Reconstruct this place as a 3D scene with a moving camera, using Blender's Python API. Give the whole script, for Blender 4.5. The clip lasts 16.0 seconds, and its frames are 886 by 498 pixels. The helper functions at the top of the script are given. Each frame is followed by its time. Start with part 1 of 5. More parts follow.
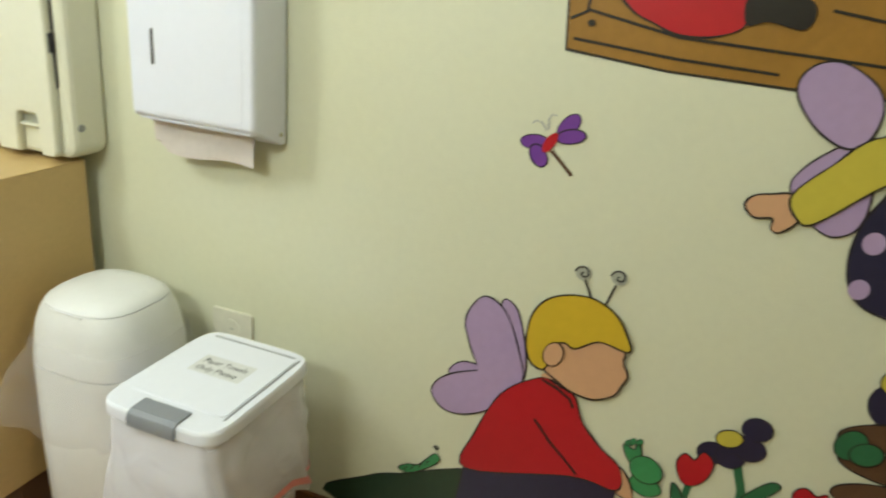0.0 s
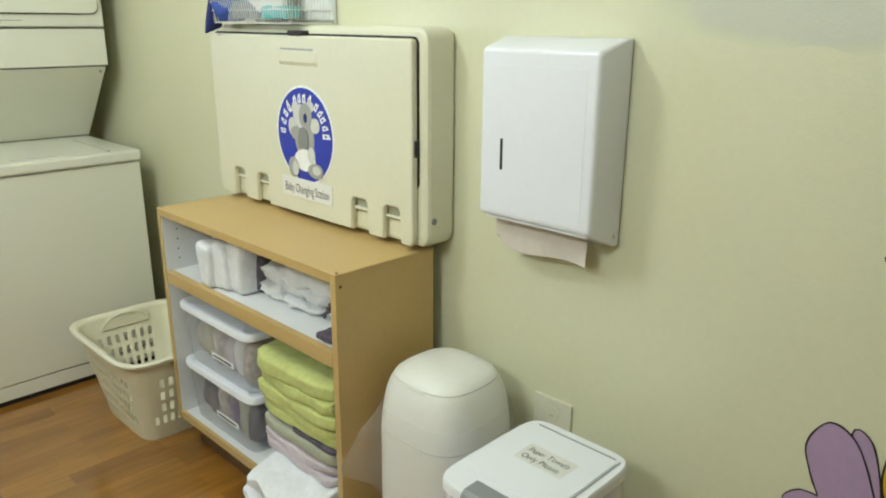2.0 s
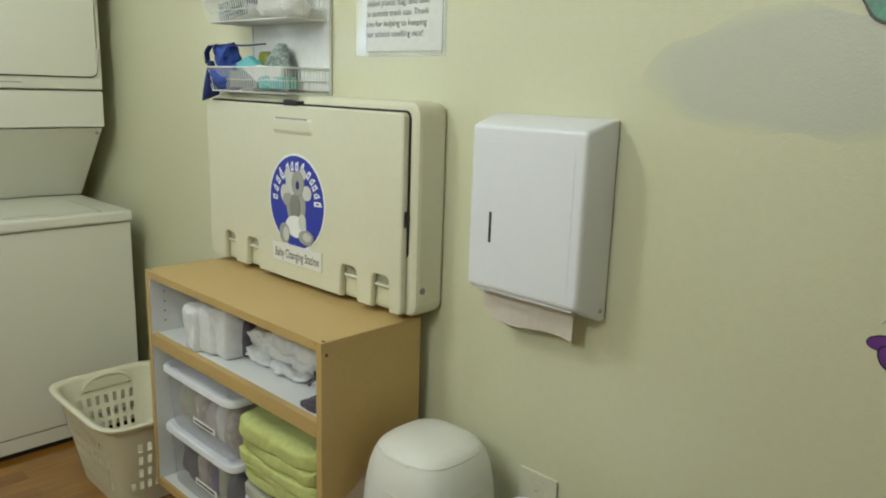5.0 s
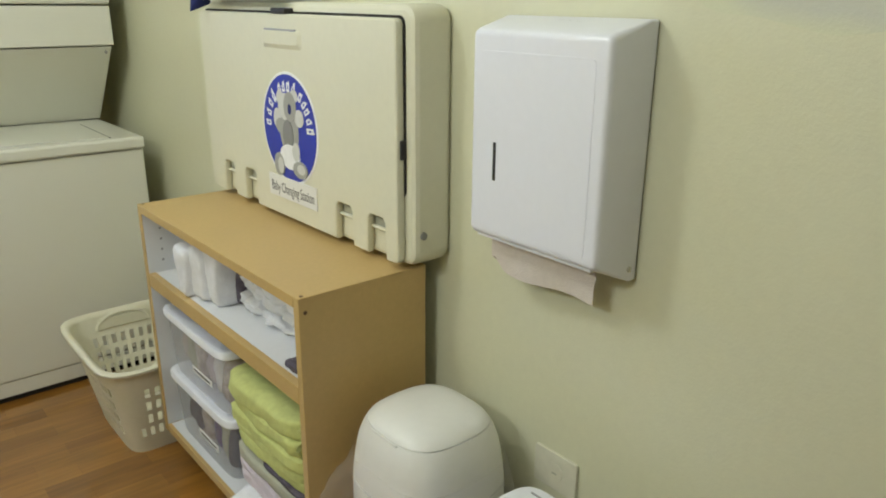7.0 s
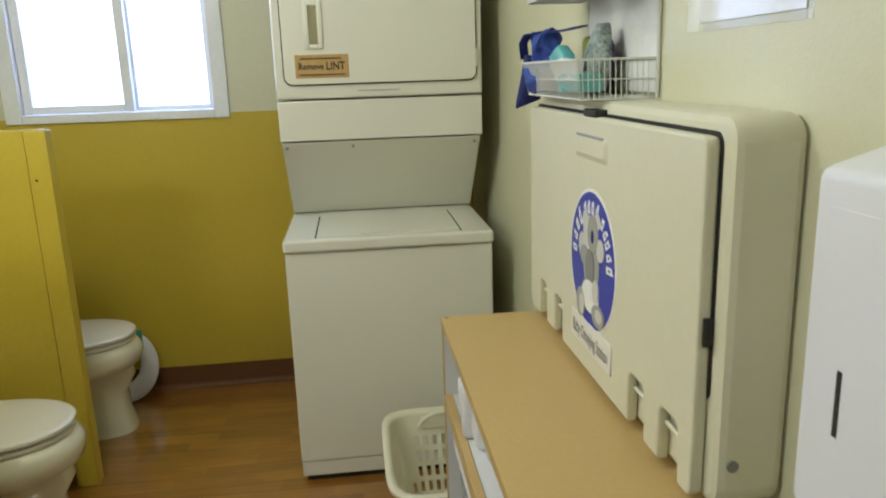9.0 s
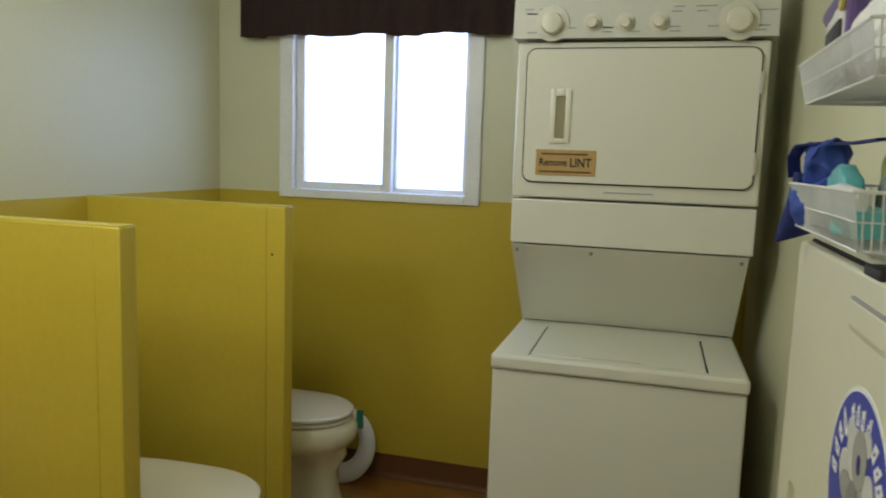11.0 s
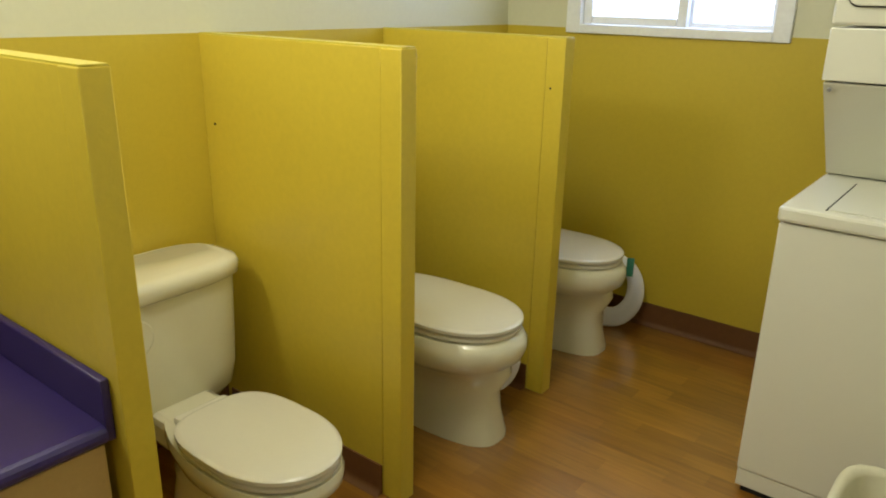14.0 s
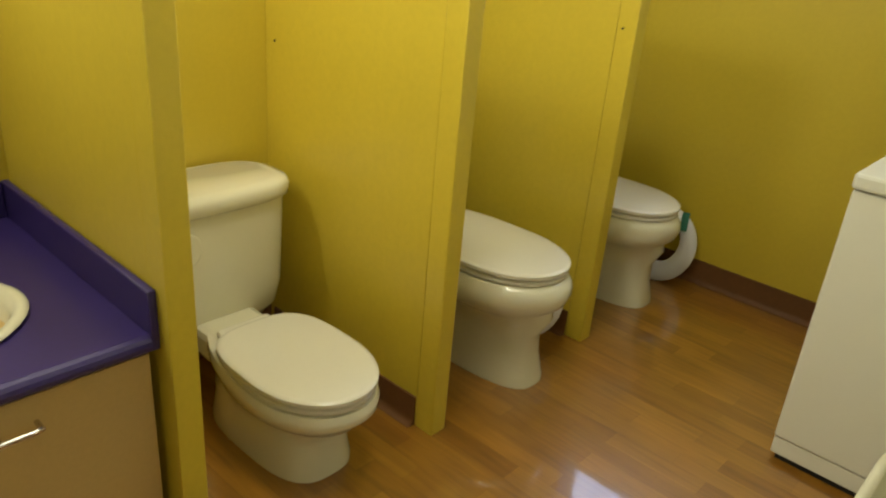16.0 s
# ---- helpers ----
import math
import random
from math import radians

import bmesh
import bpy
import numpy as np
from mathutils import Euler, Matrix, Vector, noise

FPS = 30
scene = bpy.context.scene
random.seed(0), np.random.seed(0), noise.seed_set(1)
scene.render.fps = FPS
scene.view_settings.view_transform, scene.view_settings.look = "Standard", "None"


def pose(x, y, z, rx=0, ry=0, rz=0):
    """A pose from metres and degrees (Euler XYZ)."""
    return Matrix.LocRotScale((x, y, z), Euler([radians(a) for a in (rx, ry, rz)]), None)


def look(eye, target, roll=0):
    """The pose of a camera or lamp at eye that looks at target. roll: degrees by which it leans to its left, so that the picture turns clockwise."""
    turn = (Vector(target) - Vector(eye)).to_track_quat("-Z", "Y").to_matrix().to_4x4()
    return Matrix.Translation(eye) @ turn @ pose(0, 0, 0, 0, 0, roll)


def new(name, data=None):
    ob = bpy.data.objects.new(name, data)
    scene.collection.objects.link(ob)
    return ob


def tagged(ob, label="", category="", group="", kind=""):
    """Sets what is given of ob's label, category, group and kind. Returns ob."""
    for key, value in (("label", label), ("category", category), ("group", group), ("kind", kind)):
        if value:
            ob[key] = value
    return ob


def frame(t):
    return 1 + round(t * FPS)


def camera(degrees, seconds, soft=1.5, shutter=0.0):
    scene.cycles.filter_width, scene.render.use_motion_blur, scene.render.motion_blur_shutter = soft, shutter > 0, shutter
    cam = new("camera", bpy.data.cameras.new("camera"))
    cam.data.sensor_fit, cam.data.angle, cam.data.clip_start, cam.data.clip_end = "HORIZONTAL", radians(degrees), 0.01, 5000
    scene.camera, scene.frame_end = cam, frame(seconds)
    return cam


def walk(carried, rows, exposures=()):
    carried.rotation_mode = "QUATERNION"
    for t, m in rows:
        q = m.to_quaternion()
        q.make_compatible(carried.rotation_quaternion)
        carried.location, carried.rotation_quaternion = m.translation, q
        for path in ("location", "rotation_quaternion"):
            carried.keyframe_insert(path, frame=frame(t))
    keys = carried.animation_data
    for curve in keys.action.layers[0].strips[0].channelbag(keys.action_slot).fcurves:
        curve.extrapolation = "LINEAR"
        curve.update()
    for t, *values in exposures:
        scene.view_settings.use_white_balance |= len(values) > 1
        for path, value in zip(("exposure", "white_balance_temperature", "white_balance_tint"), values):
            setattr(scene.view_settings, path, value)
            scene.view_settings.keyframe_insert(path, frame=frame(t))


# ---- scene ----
cam = camera(61.8, 16.0, soft=1.9, shutter=0.25)
PATH = [
    (0, (-1.217, -0.799, 1.242), (0.54, -0.148, 0.543), 4.9),
    (0.5, (-1.23, -0.773, 1.232), (0.329, 0.21, 0.457), 4.5),
    (1, (-1.247, -0.764, 1.249), (0.159, 0.451, 0.509), 3.0),
    (1.5, (-1.265, -0.751, 1.282), (0.069, 0.576, 0.604), 1.4),
    (2, (-1.258, -0.749, 1.329), (0.106, 0.591, 0.741), 0.4),
    (2.5, (-1.269, -0.745, 1.378), (0.128, 0.591, 0.865), 0.7),
    (3, (-1.279, -0.74, 1.384), (0.148, 0.619, 1.042), 1.0),
    (5.5, (-1.246, -0.755, 1.327), (0.154, 0.582, 0.824), 2.7),
    (6, (-1.151, -0.717, 1.309), (0.185, 0.64, 0.698), 2.7),
    (6.5, (-1.035, -0.661, 1.318), (0.24, 0.744, 0.683), 1.3),
    (7, (-0.95, -0.65, 1.325), (0.275, 0.796, 0.686), 0.5),
    (7.5, (-0.799, -0.677, 1.31), (0.138, 0.926, 0.568), 4.4),
    (7.7, (-0.743, -0.677, 1.306), (0.012, 1.008, 0.537), 3.7),
    (8, (-0.707, -0.667, 1.32), (-0.152, 1.107, 0.583), 2.5),
    (8.2, (-0.667, -0.621, 1.316), (-0.221, 1.198, 0.614), 1.5),
    (8.5, (-0.636, -0.538, 1.326), (-0.278, 1.332, 0.714), 1.5),
    (8.6, (-0.613, -0.499, 1.344), (-0.277, 1.385, 0.766), 0.5),
    (10.8, (-0.349, -0.019, 1.416), (-0.807, 1.909, 1.145), 1.9),
    (11, (-0.354, -0.01, 1.411), (-0.895, 1.9, 1.164), 1.9),
    (11.5, (-0.379, -0.007, 1.412), (-1.138, 1.823, 1.14), 2.6),
    (12, (-0.373, 0.012, 1.392), (-1.291, 1.752, 1.033), 4.3),
    (12.5, (-0.35, 0.027, 1.375), (-1.342, 1.698, 0.899), 3.4),
    (13, (-0.336, 0.029, 1.357), (-1.453, 1.597, 0.814), 1.2),
    (13.5, (-0.322, 0.028, 1.348), (-1.486, 1.538, 0.742), 1.2),
    (14, (-0.322, 0.036, 1.348), (-1.487, 1.529, 0.703), 1.2),
    (14.5, (-0.329, 0.038, 1.344), (-1.481, 1.525, 0.664), 1.6),
    (15, (-0.336, 0.037, 1.342), (-1.48, 1.516, 0.631), 2.3),
    (15.5, (-0.34, 0.029, 1.345), (-1.482, 1.516, 0.649), 2.9),
    (16, (-0.354, 0.055, 1.343), (-1.562, 1.425, 0.527), 4.9),
]
walk(cam, [(t, look(e, g, r)) for t, e, g, r in PATH],
     [(0, 0.36, 6200, 10), (0.7, 0.20, 6200, 10), (1.5, 0.16, 6250, 9), (3, -0.2, 6250, 8), (5.5, -0.40, 6350, 9), (6.5, -0.22, 6350, 12), (7.5, -0.24, 6400, 13), (8.5, -0.37, 6500, 13),
      (11, -0.86, 6750, 11), (11.5, -1.15, 7000, 10), (12, -1.12, 6850, 10), (12.5, -1.09, 7100, 10), (13, -0.53, 7300, 10), (14, -0.17, 7500, 10), (15, -0.22, 7650, 10), (16, -0.15, 7950, 10)])

# ---------------------------------------------------------------- light
XW, YN, YS, XM, ZC, ZB = -2.25, 2.945, -2.3, 0.0, 2.5, 1.236
world = bpy.data.worlds.new("world")
scene.world = world
world.use_nodes = True
wn = world.node_tree
sky = wn.nodes.new("ShaderNodeTexSky")
sky.sky_type, sky.sun_disc = "NISHITA", False
sky.sun_elevation, sky.sun_rotation = radians(40), radians(200)
wn.links.new(sky.outputs[0], wn.nodes["Background"].inputs[0])
wn.nodes["Background"].inputs[1].default_value = 0.1


def area_lamp(name, m, sx, sy, watts, colour):
    data = bpy.data.lights.new(name, "AREA")
    data.shape, data.size, data.size_y, data.energy, data.color = "RECTANGLE", sx, sy, watts, colour
    ob = new(name, data)
    ob.matrix_world = m
    return ob


LAMP = (0.935, 1.0, 0.935)
# unseen globe below the ceiling, inferred from shadows; fill panel added behind the walker
globe = bpy.data.lights.new("unseen_ceiling_lamp", "POINT")
globe.energy, globe.color, globe.shadow_soft_size = 32, LAMP, 0.16
new("unseen_ceiling_lamp", globe).matrix_world = pose(-1.3, 1.0, 2.26)
area_lamp("unseen_ceiling_lamp", pose(-1.15, -0.9, 2.44), 1.15, 0.28, 4, LAMP)
# vanity light on the west wall above the sink
area_lamp("vanity_lamp", look((-2.12, 0.1, 2.02), (-0.55, 0.95, 1.3)), 0.7, 0.13, 18, LAMP)

# ---------------------------------------------------------------- materials


def mat(name, col, rough=0.5, metal=0.0, var=0.06, scale=6.0, fine=60.0, bump=0.0, bscale=120.0, coat=0.0, alpha=1.0, sub=0.0, spread=0.0):
    """Principled surface with variation at two scales, optional relief."""
    m = bpy.data.materials.new(name)
    m.use_nodes = True
    nt = m.node_tree
    p = nt.nodes["Principled BSDF"]
    tc = nt.nodes.new("ShaderNodeTexCoord")
    n1, n2 = nt.nodes.new("ShaderNodeTexNoise"), nt.nodes.new("ShaderNodeTexNoise")
    n1.inputs["Scale"].default_value, n2.inputs["Scale"].default_value = scale, fine
    n1.inputs["Detail"].default_value = 4
    mix = nt.nodes.new("ShaderNodeMath")
    mix.operation = "ADD"
    for n in (n1, n2):
        nt.links.new(tc.outputs["Object"], n.inputs["Vector"])
    nt.links.new(n1.outputs["Fac"], mix.inputs[0])
    nt.links.new(n2.outputs["Fac"], mix.inputs[1])
    ramp = nt.nodes.new("ShaderNodeMapRange")
    ramp.inputs["From Min"].default_value, ramp.inputs["From Max"].default_value = 0.6, 1.4
    ramp.inputs["To Min"].default_value, ramp.inputs["To Max"].default_value = 1 - var, 1 + var
    nt.links.new(mix.outputs[0], ramp.inputs["Value"])
    val = ramp.outputs[0]
    if spread:
        oi = nt.nodes.new("ShaderNodeObjectInfo")
        ma = nt.nodes.new("ShaderNodeMath")
        ma.operation = "MULTIPLY_ADD"
        ma.inputs[1].default_value, ma.inputs[2].default_value = spread, -spread / 2
        nt.links.new(oi.outputs["Random"], ma.inputs[0])
        ad = nt.nodes.new("ShaderNodeMath")
        nt.links.new(val, ad.inputs[0])
        nt.links.new(ma.outputs[0], ad.inputs[1])
        val = ad.outputs[0]
    hsv = nt.nodes.new("ShaderNodeHueSaturation")
    hsv.inputs["Color"].default_value = (*col, 1)
    nt.links.new(val, hsv.inputs["Value"])
    nt.links.new(hsv.outputs[0], p.inputs["Base Color"])
    rr = nt.nodes.new("ShaderNodeMapRange")
    rr.inputs["To Min"].default_value, rr.inputs["To Max"].default_value = max(0.02, rough - 0.03), min(1, rough + 0.03)
    nt.links.new(n1.outputs["Fac"], rr.inputs["Value"])
    nt.links.new(rr.outputs[0], p.inputs["Roughness"])
    p.inputs["Metallic"].default_value, p.inputs["Alpha"].default_value = metal, alpha
    p.inputs["Coat Weight"].default_value, p.inputs["Coat Roughness"].default_value = coat, 0.08
    if sub:
        p.inputs["Subsurface Weight"].default_value = sub
        p.inputs["Subsurface Scale"].default_value = 0.01
    if bump:
        n3, b = nt.nodes.new("ShaderNodeTexNoise"), nt.nodes.new("ShaderNodeBump")
        n3.inputs["Scale"].default_value, n3.inputs["Detail"].default_value = bscale, 3
        nt.links.new(tc.outputs["Object"], n3.inputs["Vector"])
        b.inputs["Strength"].default_value, b.inputs["Distance"].default_value = bump, 0.004
        nt.links.new(n3.outputs["Fac"], b.inputs["Height"])
        nt.links.new(b.outputs[0], p.inputs["Normal"])
    return m


def vinyl_floor():
    """Printed wood-look sheet vinyl: strips along x, glossy wear layer."""
    m = bpy.data.materials.new("wood_look_vinyl")
    m.use_nodes = True
    nt = m.node_tree
    p = nt.nodes["Principled BSDF"]
    tc = nt.nodes.new("ShaderNodeTexCoord")
    br = nt.nodes.new("ShaderNodeTexBrick")
    br.offset, br.offset_frequency = 0.37, 2
    for k, v in (("Scale", 1.0), ("Mortar Size", 0.0004), ("Mortar Smooth", 0.5), ("Bias", -0.1), ("Brick Width", 0.28), ("Row Height", 0.068)):
        br.inputs[k].default_value = v
    br.inputs["Color1"].default_value = (0.35, 0.158, 0.024, 1)
    br.inputs["Color2"].default_value = (0.225, 0.094, 0.014, 1)
    br.inputs["Mortar"].default_value = (0.20, 0.085, 0.016, 1)
    nt.links.new(tc.outputs["Object"], br.inputs["Vector"])
    mp = nt.nodes.new("ShaderNodeMapping")
    mp.inputs["Scale"].default_value = (3.0, 38.0, 1.0)
    nt.links.new(tc.outputs["Object"], mp.inputs["Vector"])
    gr, bl = nt.nodes.new("ShaderNodeTexNoise"), nt.nodes.new("ShaderNodeTexNoise")
    gr.inputs["Scale"].default_value, gr.inputs["Detail"].default_value, gr.inputs["Distortion"].default_value = 1.6, 6, 0.6
    mp2 = nt.nodes.new("ShaderNodeMapping")
    mp2.inputs["Scale"].default_value = (2.2, 8.0, 1.0)
    nt.links.new(tc.outputs["Object"], mp2.inputs["Vector"])
    nt.links.new(mp2.outputs[0], bl.inputs["Vector"])
    bl.inputs["Scale"].default_value = 1.5
    nt.links.new(mp.outputs[0], gr.inputs["Vector"])
    ad = nt.nodes.new("ShaderNodeMath")
    nt.links.new(gr.outputs["Fac"], ad.inputs[0])
    nt.links.new(bl.outputs["Fac"], ad.inputs[1])
    mr = nt.nodes.new("ShaderNodeMapRange")
    mr.inputs["From Min"].default_value, mr.inputs["From Max"].default_value = 0.6, 1.4
    mr.inputs["To Min"].default_value, mr.inputs["To Max"].default_value = 0.7, 1.3
    nt.links.new(ad.outputs[0], mr.inputs["Value"])
    hs = nt.nodes.new("ShaderNodeHueSaturation")
    nt.links.new(br.outputs["Color"], hs.inputs["Color"])
    nt.links.new(mr.outputs[0], hs.inputs["Value"])
    nt.links.new(hs.outputs[0], p.inputs["Base Color"])
    p.inputs["Roughness"].default_value = 0.3
    p.inputs["Coat Weight"].default_value, p.inputs["Coat Roughness"].default_value = 1.0, 0.04
    p.inputs["Coat IOR"].default_value = 1.65
    b = nt.nodes.new("ShaderNodeBump")
    b.inputs["Strength"].default_value, b.inputs["Distance"].default_value = 0.02, 0.002
    nt.links.new(gr.outputs["Fac"], b.inputs["Height"])
    nt.links.new(b.outputs[0], p.inputs["Normal"])
    return m


def glow(name, top, low, strength):
    """Bright overcast sky seen blurred through frosted panes: paler above, bluish below."""
    m = bpy.data.materials.new(name)
    m.use_nodes = True
    nt = m.node_tree
    nt.nodes.remove(nt.nodes["Principled BSDF"])
    em, tc, sp, cr, no = (nt.nodes.new("ShaderNode" + k) for k in ("Emission", "TexCoord", "SeparateXYZ", "ValToRGB", "TexNoise"))
    ad = nt.nodes.new("ShaderNodeMath")
    ad.operation = "MULTIPLY_ADD"
    ad.inputs[1].default_value = 0.16
    no.inputs["Scale"].default_value = 2.5
    nt.links.new(tc.outputs["Generated"], sp.inputs[0])
    nt.links.new(tc.outputs["Generated"], no.inputs["Vector"])
    nt.links.new(no.outputs["Fac"], ad.inputs[0])
    nt.links.new(sp.outputs["Z"], ad.inputs[2])
    nt.links.new(ad.outputs[0], cr.inputs[0])
    cr.color_ramp.elements[0].position, cr.color_ramp.elements[0].color = 0.2, (*low, 1)
    cr.color_ramp.elements[1].position, cr.color_ramp.elements[1].color = 0.65, (*top, 1)
    nt.links.new(cr.outputs[0], em.inputs["Color"])
    em.inputs["Strength"].default_value = strength
    nt.links.new(em.outputs[0], nt.nodes["Material Output"].inputs["Surface"])
    return m


def film(name, col, clear, rough=0.2, crease=0.0):
    """Thin clear plastic: partly see-through, partly diffusing, glossy; crease: depth of its wrinkles in metres."""
    m = bpy.data.materials.new(name)
    m.use_nodes = True
    nt = m.node_tree
    p = nt.nodes["Principled BSDF"]
    p.inputs["Base Color"].default_value, p.inputs["Roughness"].default_value = (*col, 1), rough
    tr, tl, half, mx = (nt.nodes.new("ShaderNode" + k) for k in ("BsdfTransparent", "BsdfTranslucent", "MixShader", "MixShader"))
    tl.inputs["Color"].default_value = (*col, 1)
    if crease:
        tc, no, b = (nt.nodes.new("ShaderNode" + k) for k in ("TexCoord", "TexNoise", "Bump"))
        no.inputs["Scale"].default_value, no.inputs["Detail"].default_value, no.inputs["Distortion"].default_value = 11, 2, 0.8
        nt.links.new(tc.outputs["Object"], no.inputs["Vector"])
        nt.links.new(no.outputs["Fac"], b.inputs["Height"])
        b.inputs["Strength"].default_value, b.inputs["Distance"].default_value = 0.6, crease
        nt.links.new(b.outputs[0], p.inputs["Normal"])
    half.inputs[0].default_value = 0.35
    nt.links.new(p.outputs[0], half.inputs[1])
    nt.links.new(tl.outputs[0], half.inputs[2])
    mx.inputs[0].default_value = clear
    nt.links.new(half.outputs[0], mx.inputs[1])
    nt.links.new(tr.outputs[0], mx.inputs[2])
    nt.links.new(mx.outputs[0], nt.nodes["Material Output"].inputs["Surface"])
    return m


M_CREAM = mat("cream_wall_paint", (0.675, 0.665, 0.485), 0.38, var=0.025, scale=1.5, bump=0.12, bscale=180)
M_MUST = mat("mustard_wall_paint", (0.575, 0.43, 0.052), 0.36, var=0.04, scale=2.0, bump=0.12, bscale=180)
M_STALL = mat("yellow_partition_paint", (0.63, 0.478, 0.058), 0.34, var=0.05, scale=3.0, bump=0.08, bscale=150)
M_CEIL = mat("white_ceiling_paint", (0.78, 0.77, 0.72), 0.8, bump=0.2, bscale=90)
M_FLOOR = vinyl_floor()
M_BASE = mat("brown_vinyl_cove_base", (0.155, 0.062, 0.02), 0.55, var=0.12, scale=9)
M_GAP = mat("dark_gap", (0.02, 0.018, 0.015), 0.8)
M_FRAME = mat("white_vinyl_window_frame", (0.84, 0.86, 0.89), 0.35)
M_GLOW = glow("frosted_daylight", (0.50, 0.64, 1.0), (0.28, 0.38, 0.66), 9.0)
M_GLASS = film("window_pane", (0.9, 0.95, 1.0), 0.93, 0.15)
M_CURT = mat("dark_brown_curtain_cloth", (0.032, 0.014, 0.013), 0.9, var=0.2, scale=14, bump=0.4, bscale=400)
M_ENAM = mat("white_appliance_enamel", (0.755, 0.75, 0.66), 0.33, var=0.006, scale=3.0, coat=0.15)
M_ENAM2 = mat("pale_grey_console", (0.62, 0.615, 0.56), 0.4, var=0.03)
M_KNOB = mat("ivory_knob_plastic", (0.70, 0.68, 0.58), 0.35)
M_INK = mat("black_ink", (0.025, 0.023, 0.022), 0.6)
# black notice ink, lightened in colour for the glossy sleeve's haze
M_HAZED = mat("sleeve_hazed_ink", (0.09, 0.09, 0.095), 0.5)
M_GREY = mat("grey_print", (0.33, 0.33, 0.34), 0.6)
M_SIGN = mat("tan_sign_card", (0.50, 0.32, 0.12), 0.6, var=0.1, scale=30)
M_PORC = mat("white_porcelain", (0.74, 0.715, 0.56), 0.14, var=0.012, coat=0.6)
M_SEAT = mat("white_seat_plastic", (0.76, 0.735, 0.64), 0.22, var=0.012, coat=0.3)
M_MAPLE = mat("maple_laminate", (0.55, 0.38, 0.155), 0.4, var=0.05, scale=5, fine=90, bump=0.05)
M_MELA = mat("white_melamine", (0.74, 0.75, 0.76), 0.4, var=0.02)
M_PLINTH = mat("dark_plinth", (0.13, 0.07, 0.035), 0.6)
M_PURP = mat("purple_laminate", (0.036, 0.023, 0.13), 0.3, var=0.1, scale=8, fine=160)
M_CHROME = mat("brushed_steel", (0.62, 0.6, 0.57), 0.25, metal=1.0)
M_CHANGE = mat("beige_moulded_plastic", (0.70, 0.68, 0.53), 0.45, var=0.025, bump=0.15, bscale=350)
M_BLUE = mat("blue_print", (0.03, 0.05, 0.42), 0.4)
M_WHITE = mat("white_plastic", (0.80, 0.81, 0.86), 0.35, var=0.015)
M_SHADE = mat("grey_badge_print", (0.36, 0.36, 0.33), 0.5)
M_SHADE2 = mat("mid_grey_badge_print", (0.24, 0.24, 0.23), 0.5)
M_PALE = mat("pale_grey_badge_print", (0.62, 0.62, 0.58), 0.5)
M_WPRINT = mat("white_print", (0.85, 0.85, 0.84), 0.5)
M_STEEL = mat("white_painted_steel", (0.79, 0.80, 0.87), 0.3, var=0.015)
M_PAPER = mat("paper_towel", (0.67, 0.60, 0.54), 0.9, bump=0.3, bscale=250)
M_CARD = mat("white_paper_sheet", (0.74, 0.74, 0.72), 0.5, coat=1.0)
M_SLEEVE = film("clear_page_sleeve", (0.9, 0.92, 0.95), 0.6, 0.04)
M_PAIL = mat("ivory_plastic", (0.77, 0.765, 0.73), 0.35, var=0.02, scale=9)
M_BAG = film("clear_bin_liner", (0.96, 0.96, 0.99), 0.88, 0.04, 0.03)
M_BAG2 = film("milky_bin_liner", (0.98, 0.97, 0.99), 0.45, 0.12, 0.018)
M_PINK = mat("pink_drawstring", (0.78, 0.30, 0.26), 0.5)
M_LATCH = mat("grey_latch_plastic", (0.24, 0.25, 0.27), 0.35)
M_BASK = mat("cream_basket_plastic", (0.76, 0.73, 0.58), 0.4, var=0.03)
M_CLEAR = film("clear_storage_plastic", (0.75, 0.78, 0.82), 0.7, 0.15)
M_LID = mat("white_storage_lid", (0.79, 0.80, 0.85), 0.4)
M_CLW = mat("white_cotton", (0.78, 0.785, 0.82), 0.95, var=0.08, scale=20, bump=0.5, bscale=300)
M_CLG = mat("lime_towelling", (0.60, 0.64, 0.24), 0.95, var=0.12, scale=25, bump=0.8, bscale=420)
M_CLGR = mat("grey_green_blanket", (0.42, 0.42, 0.33), 0.95, var=0.1, bump=0.5, bscale=300)
M_CLP = mat("pale_lilac_blanket", (0.60, 0.53, 0.58), 0.95, var=0.1, bump=0.5, bscale=300)
M_CLD = mat("dark_patterned_cloth", (0.10, 0.085, 0.11), 0.95, var=0.5, scale=40, bump=0.4)
M_CLM = mat("mixed_pale_cloth", (0.50, 0.44, 0.42), 0.95, var=0.5, scale=28, bump=0.4)
M_PURPLE = mat("purple_pack_print", (0.12, 0.07, 0.22), 0.4)
M_PACK = mat("white_pack_film", (0.72, 0.70, 0.66), 0.3, var=0.1, scale=16)
M_TEAL = mat("aqua_wipes_pack", (0.13, 0.48, 0.50), 0.35, var=0.12, scale=14)
M_NAVY = mat("blue_bag_cloth", (0.03, 0.07, 0.33), 0.7, var=0.3, scale=12, bump=0.3)
M_SKYB = mat("bright_blue_pack", (0.06, 0.24, 0.58), 0.45)
M_WBAG = mat("white_carrier_film", (0.78, 0.77, 0.76), 0.5, var=0.05, scale=18, bump=0.6, bscale=45)
M_DNAV = mat("navy_strap_cloth", (0.012, 0.022, 0.14), 0.7, var=0.25, scale=14, bump=0.3)
M_OLIVE = mat("olive_pack", (0.30, 0.33, 0.07), 0.5)
M_PATT = mat("grey_patterned_pack", (0.26, 0.31, 0.29), 0.5, var=0.9, scale=60, fine=140)
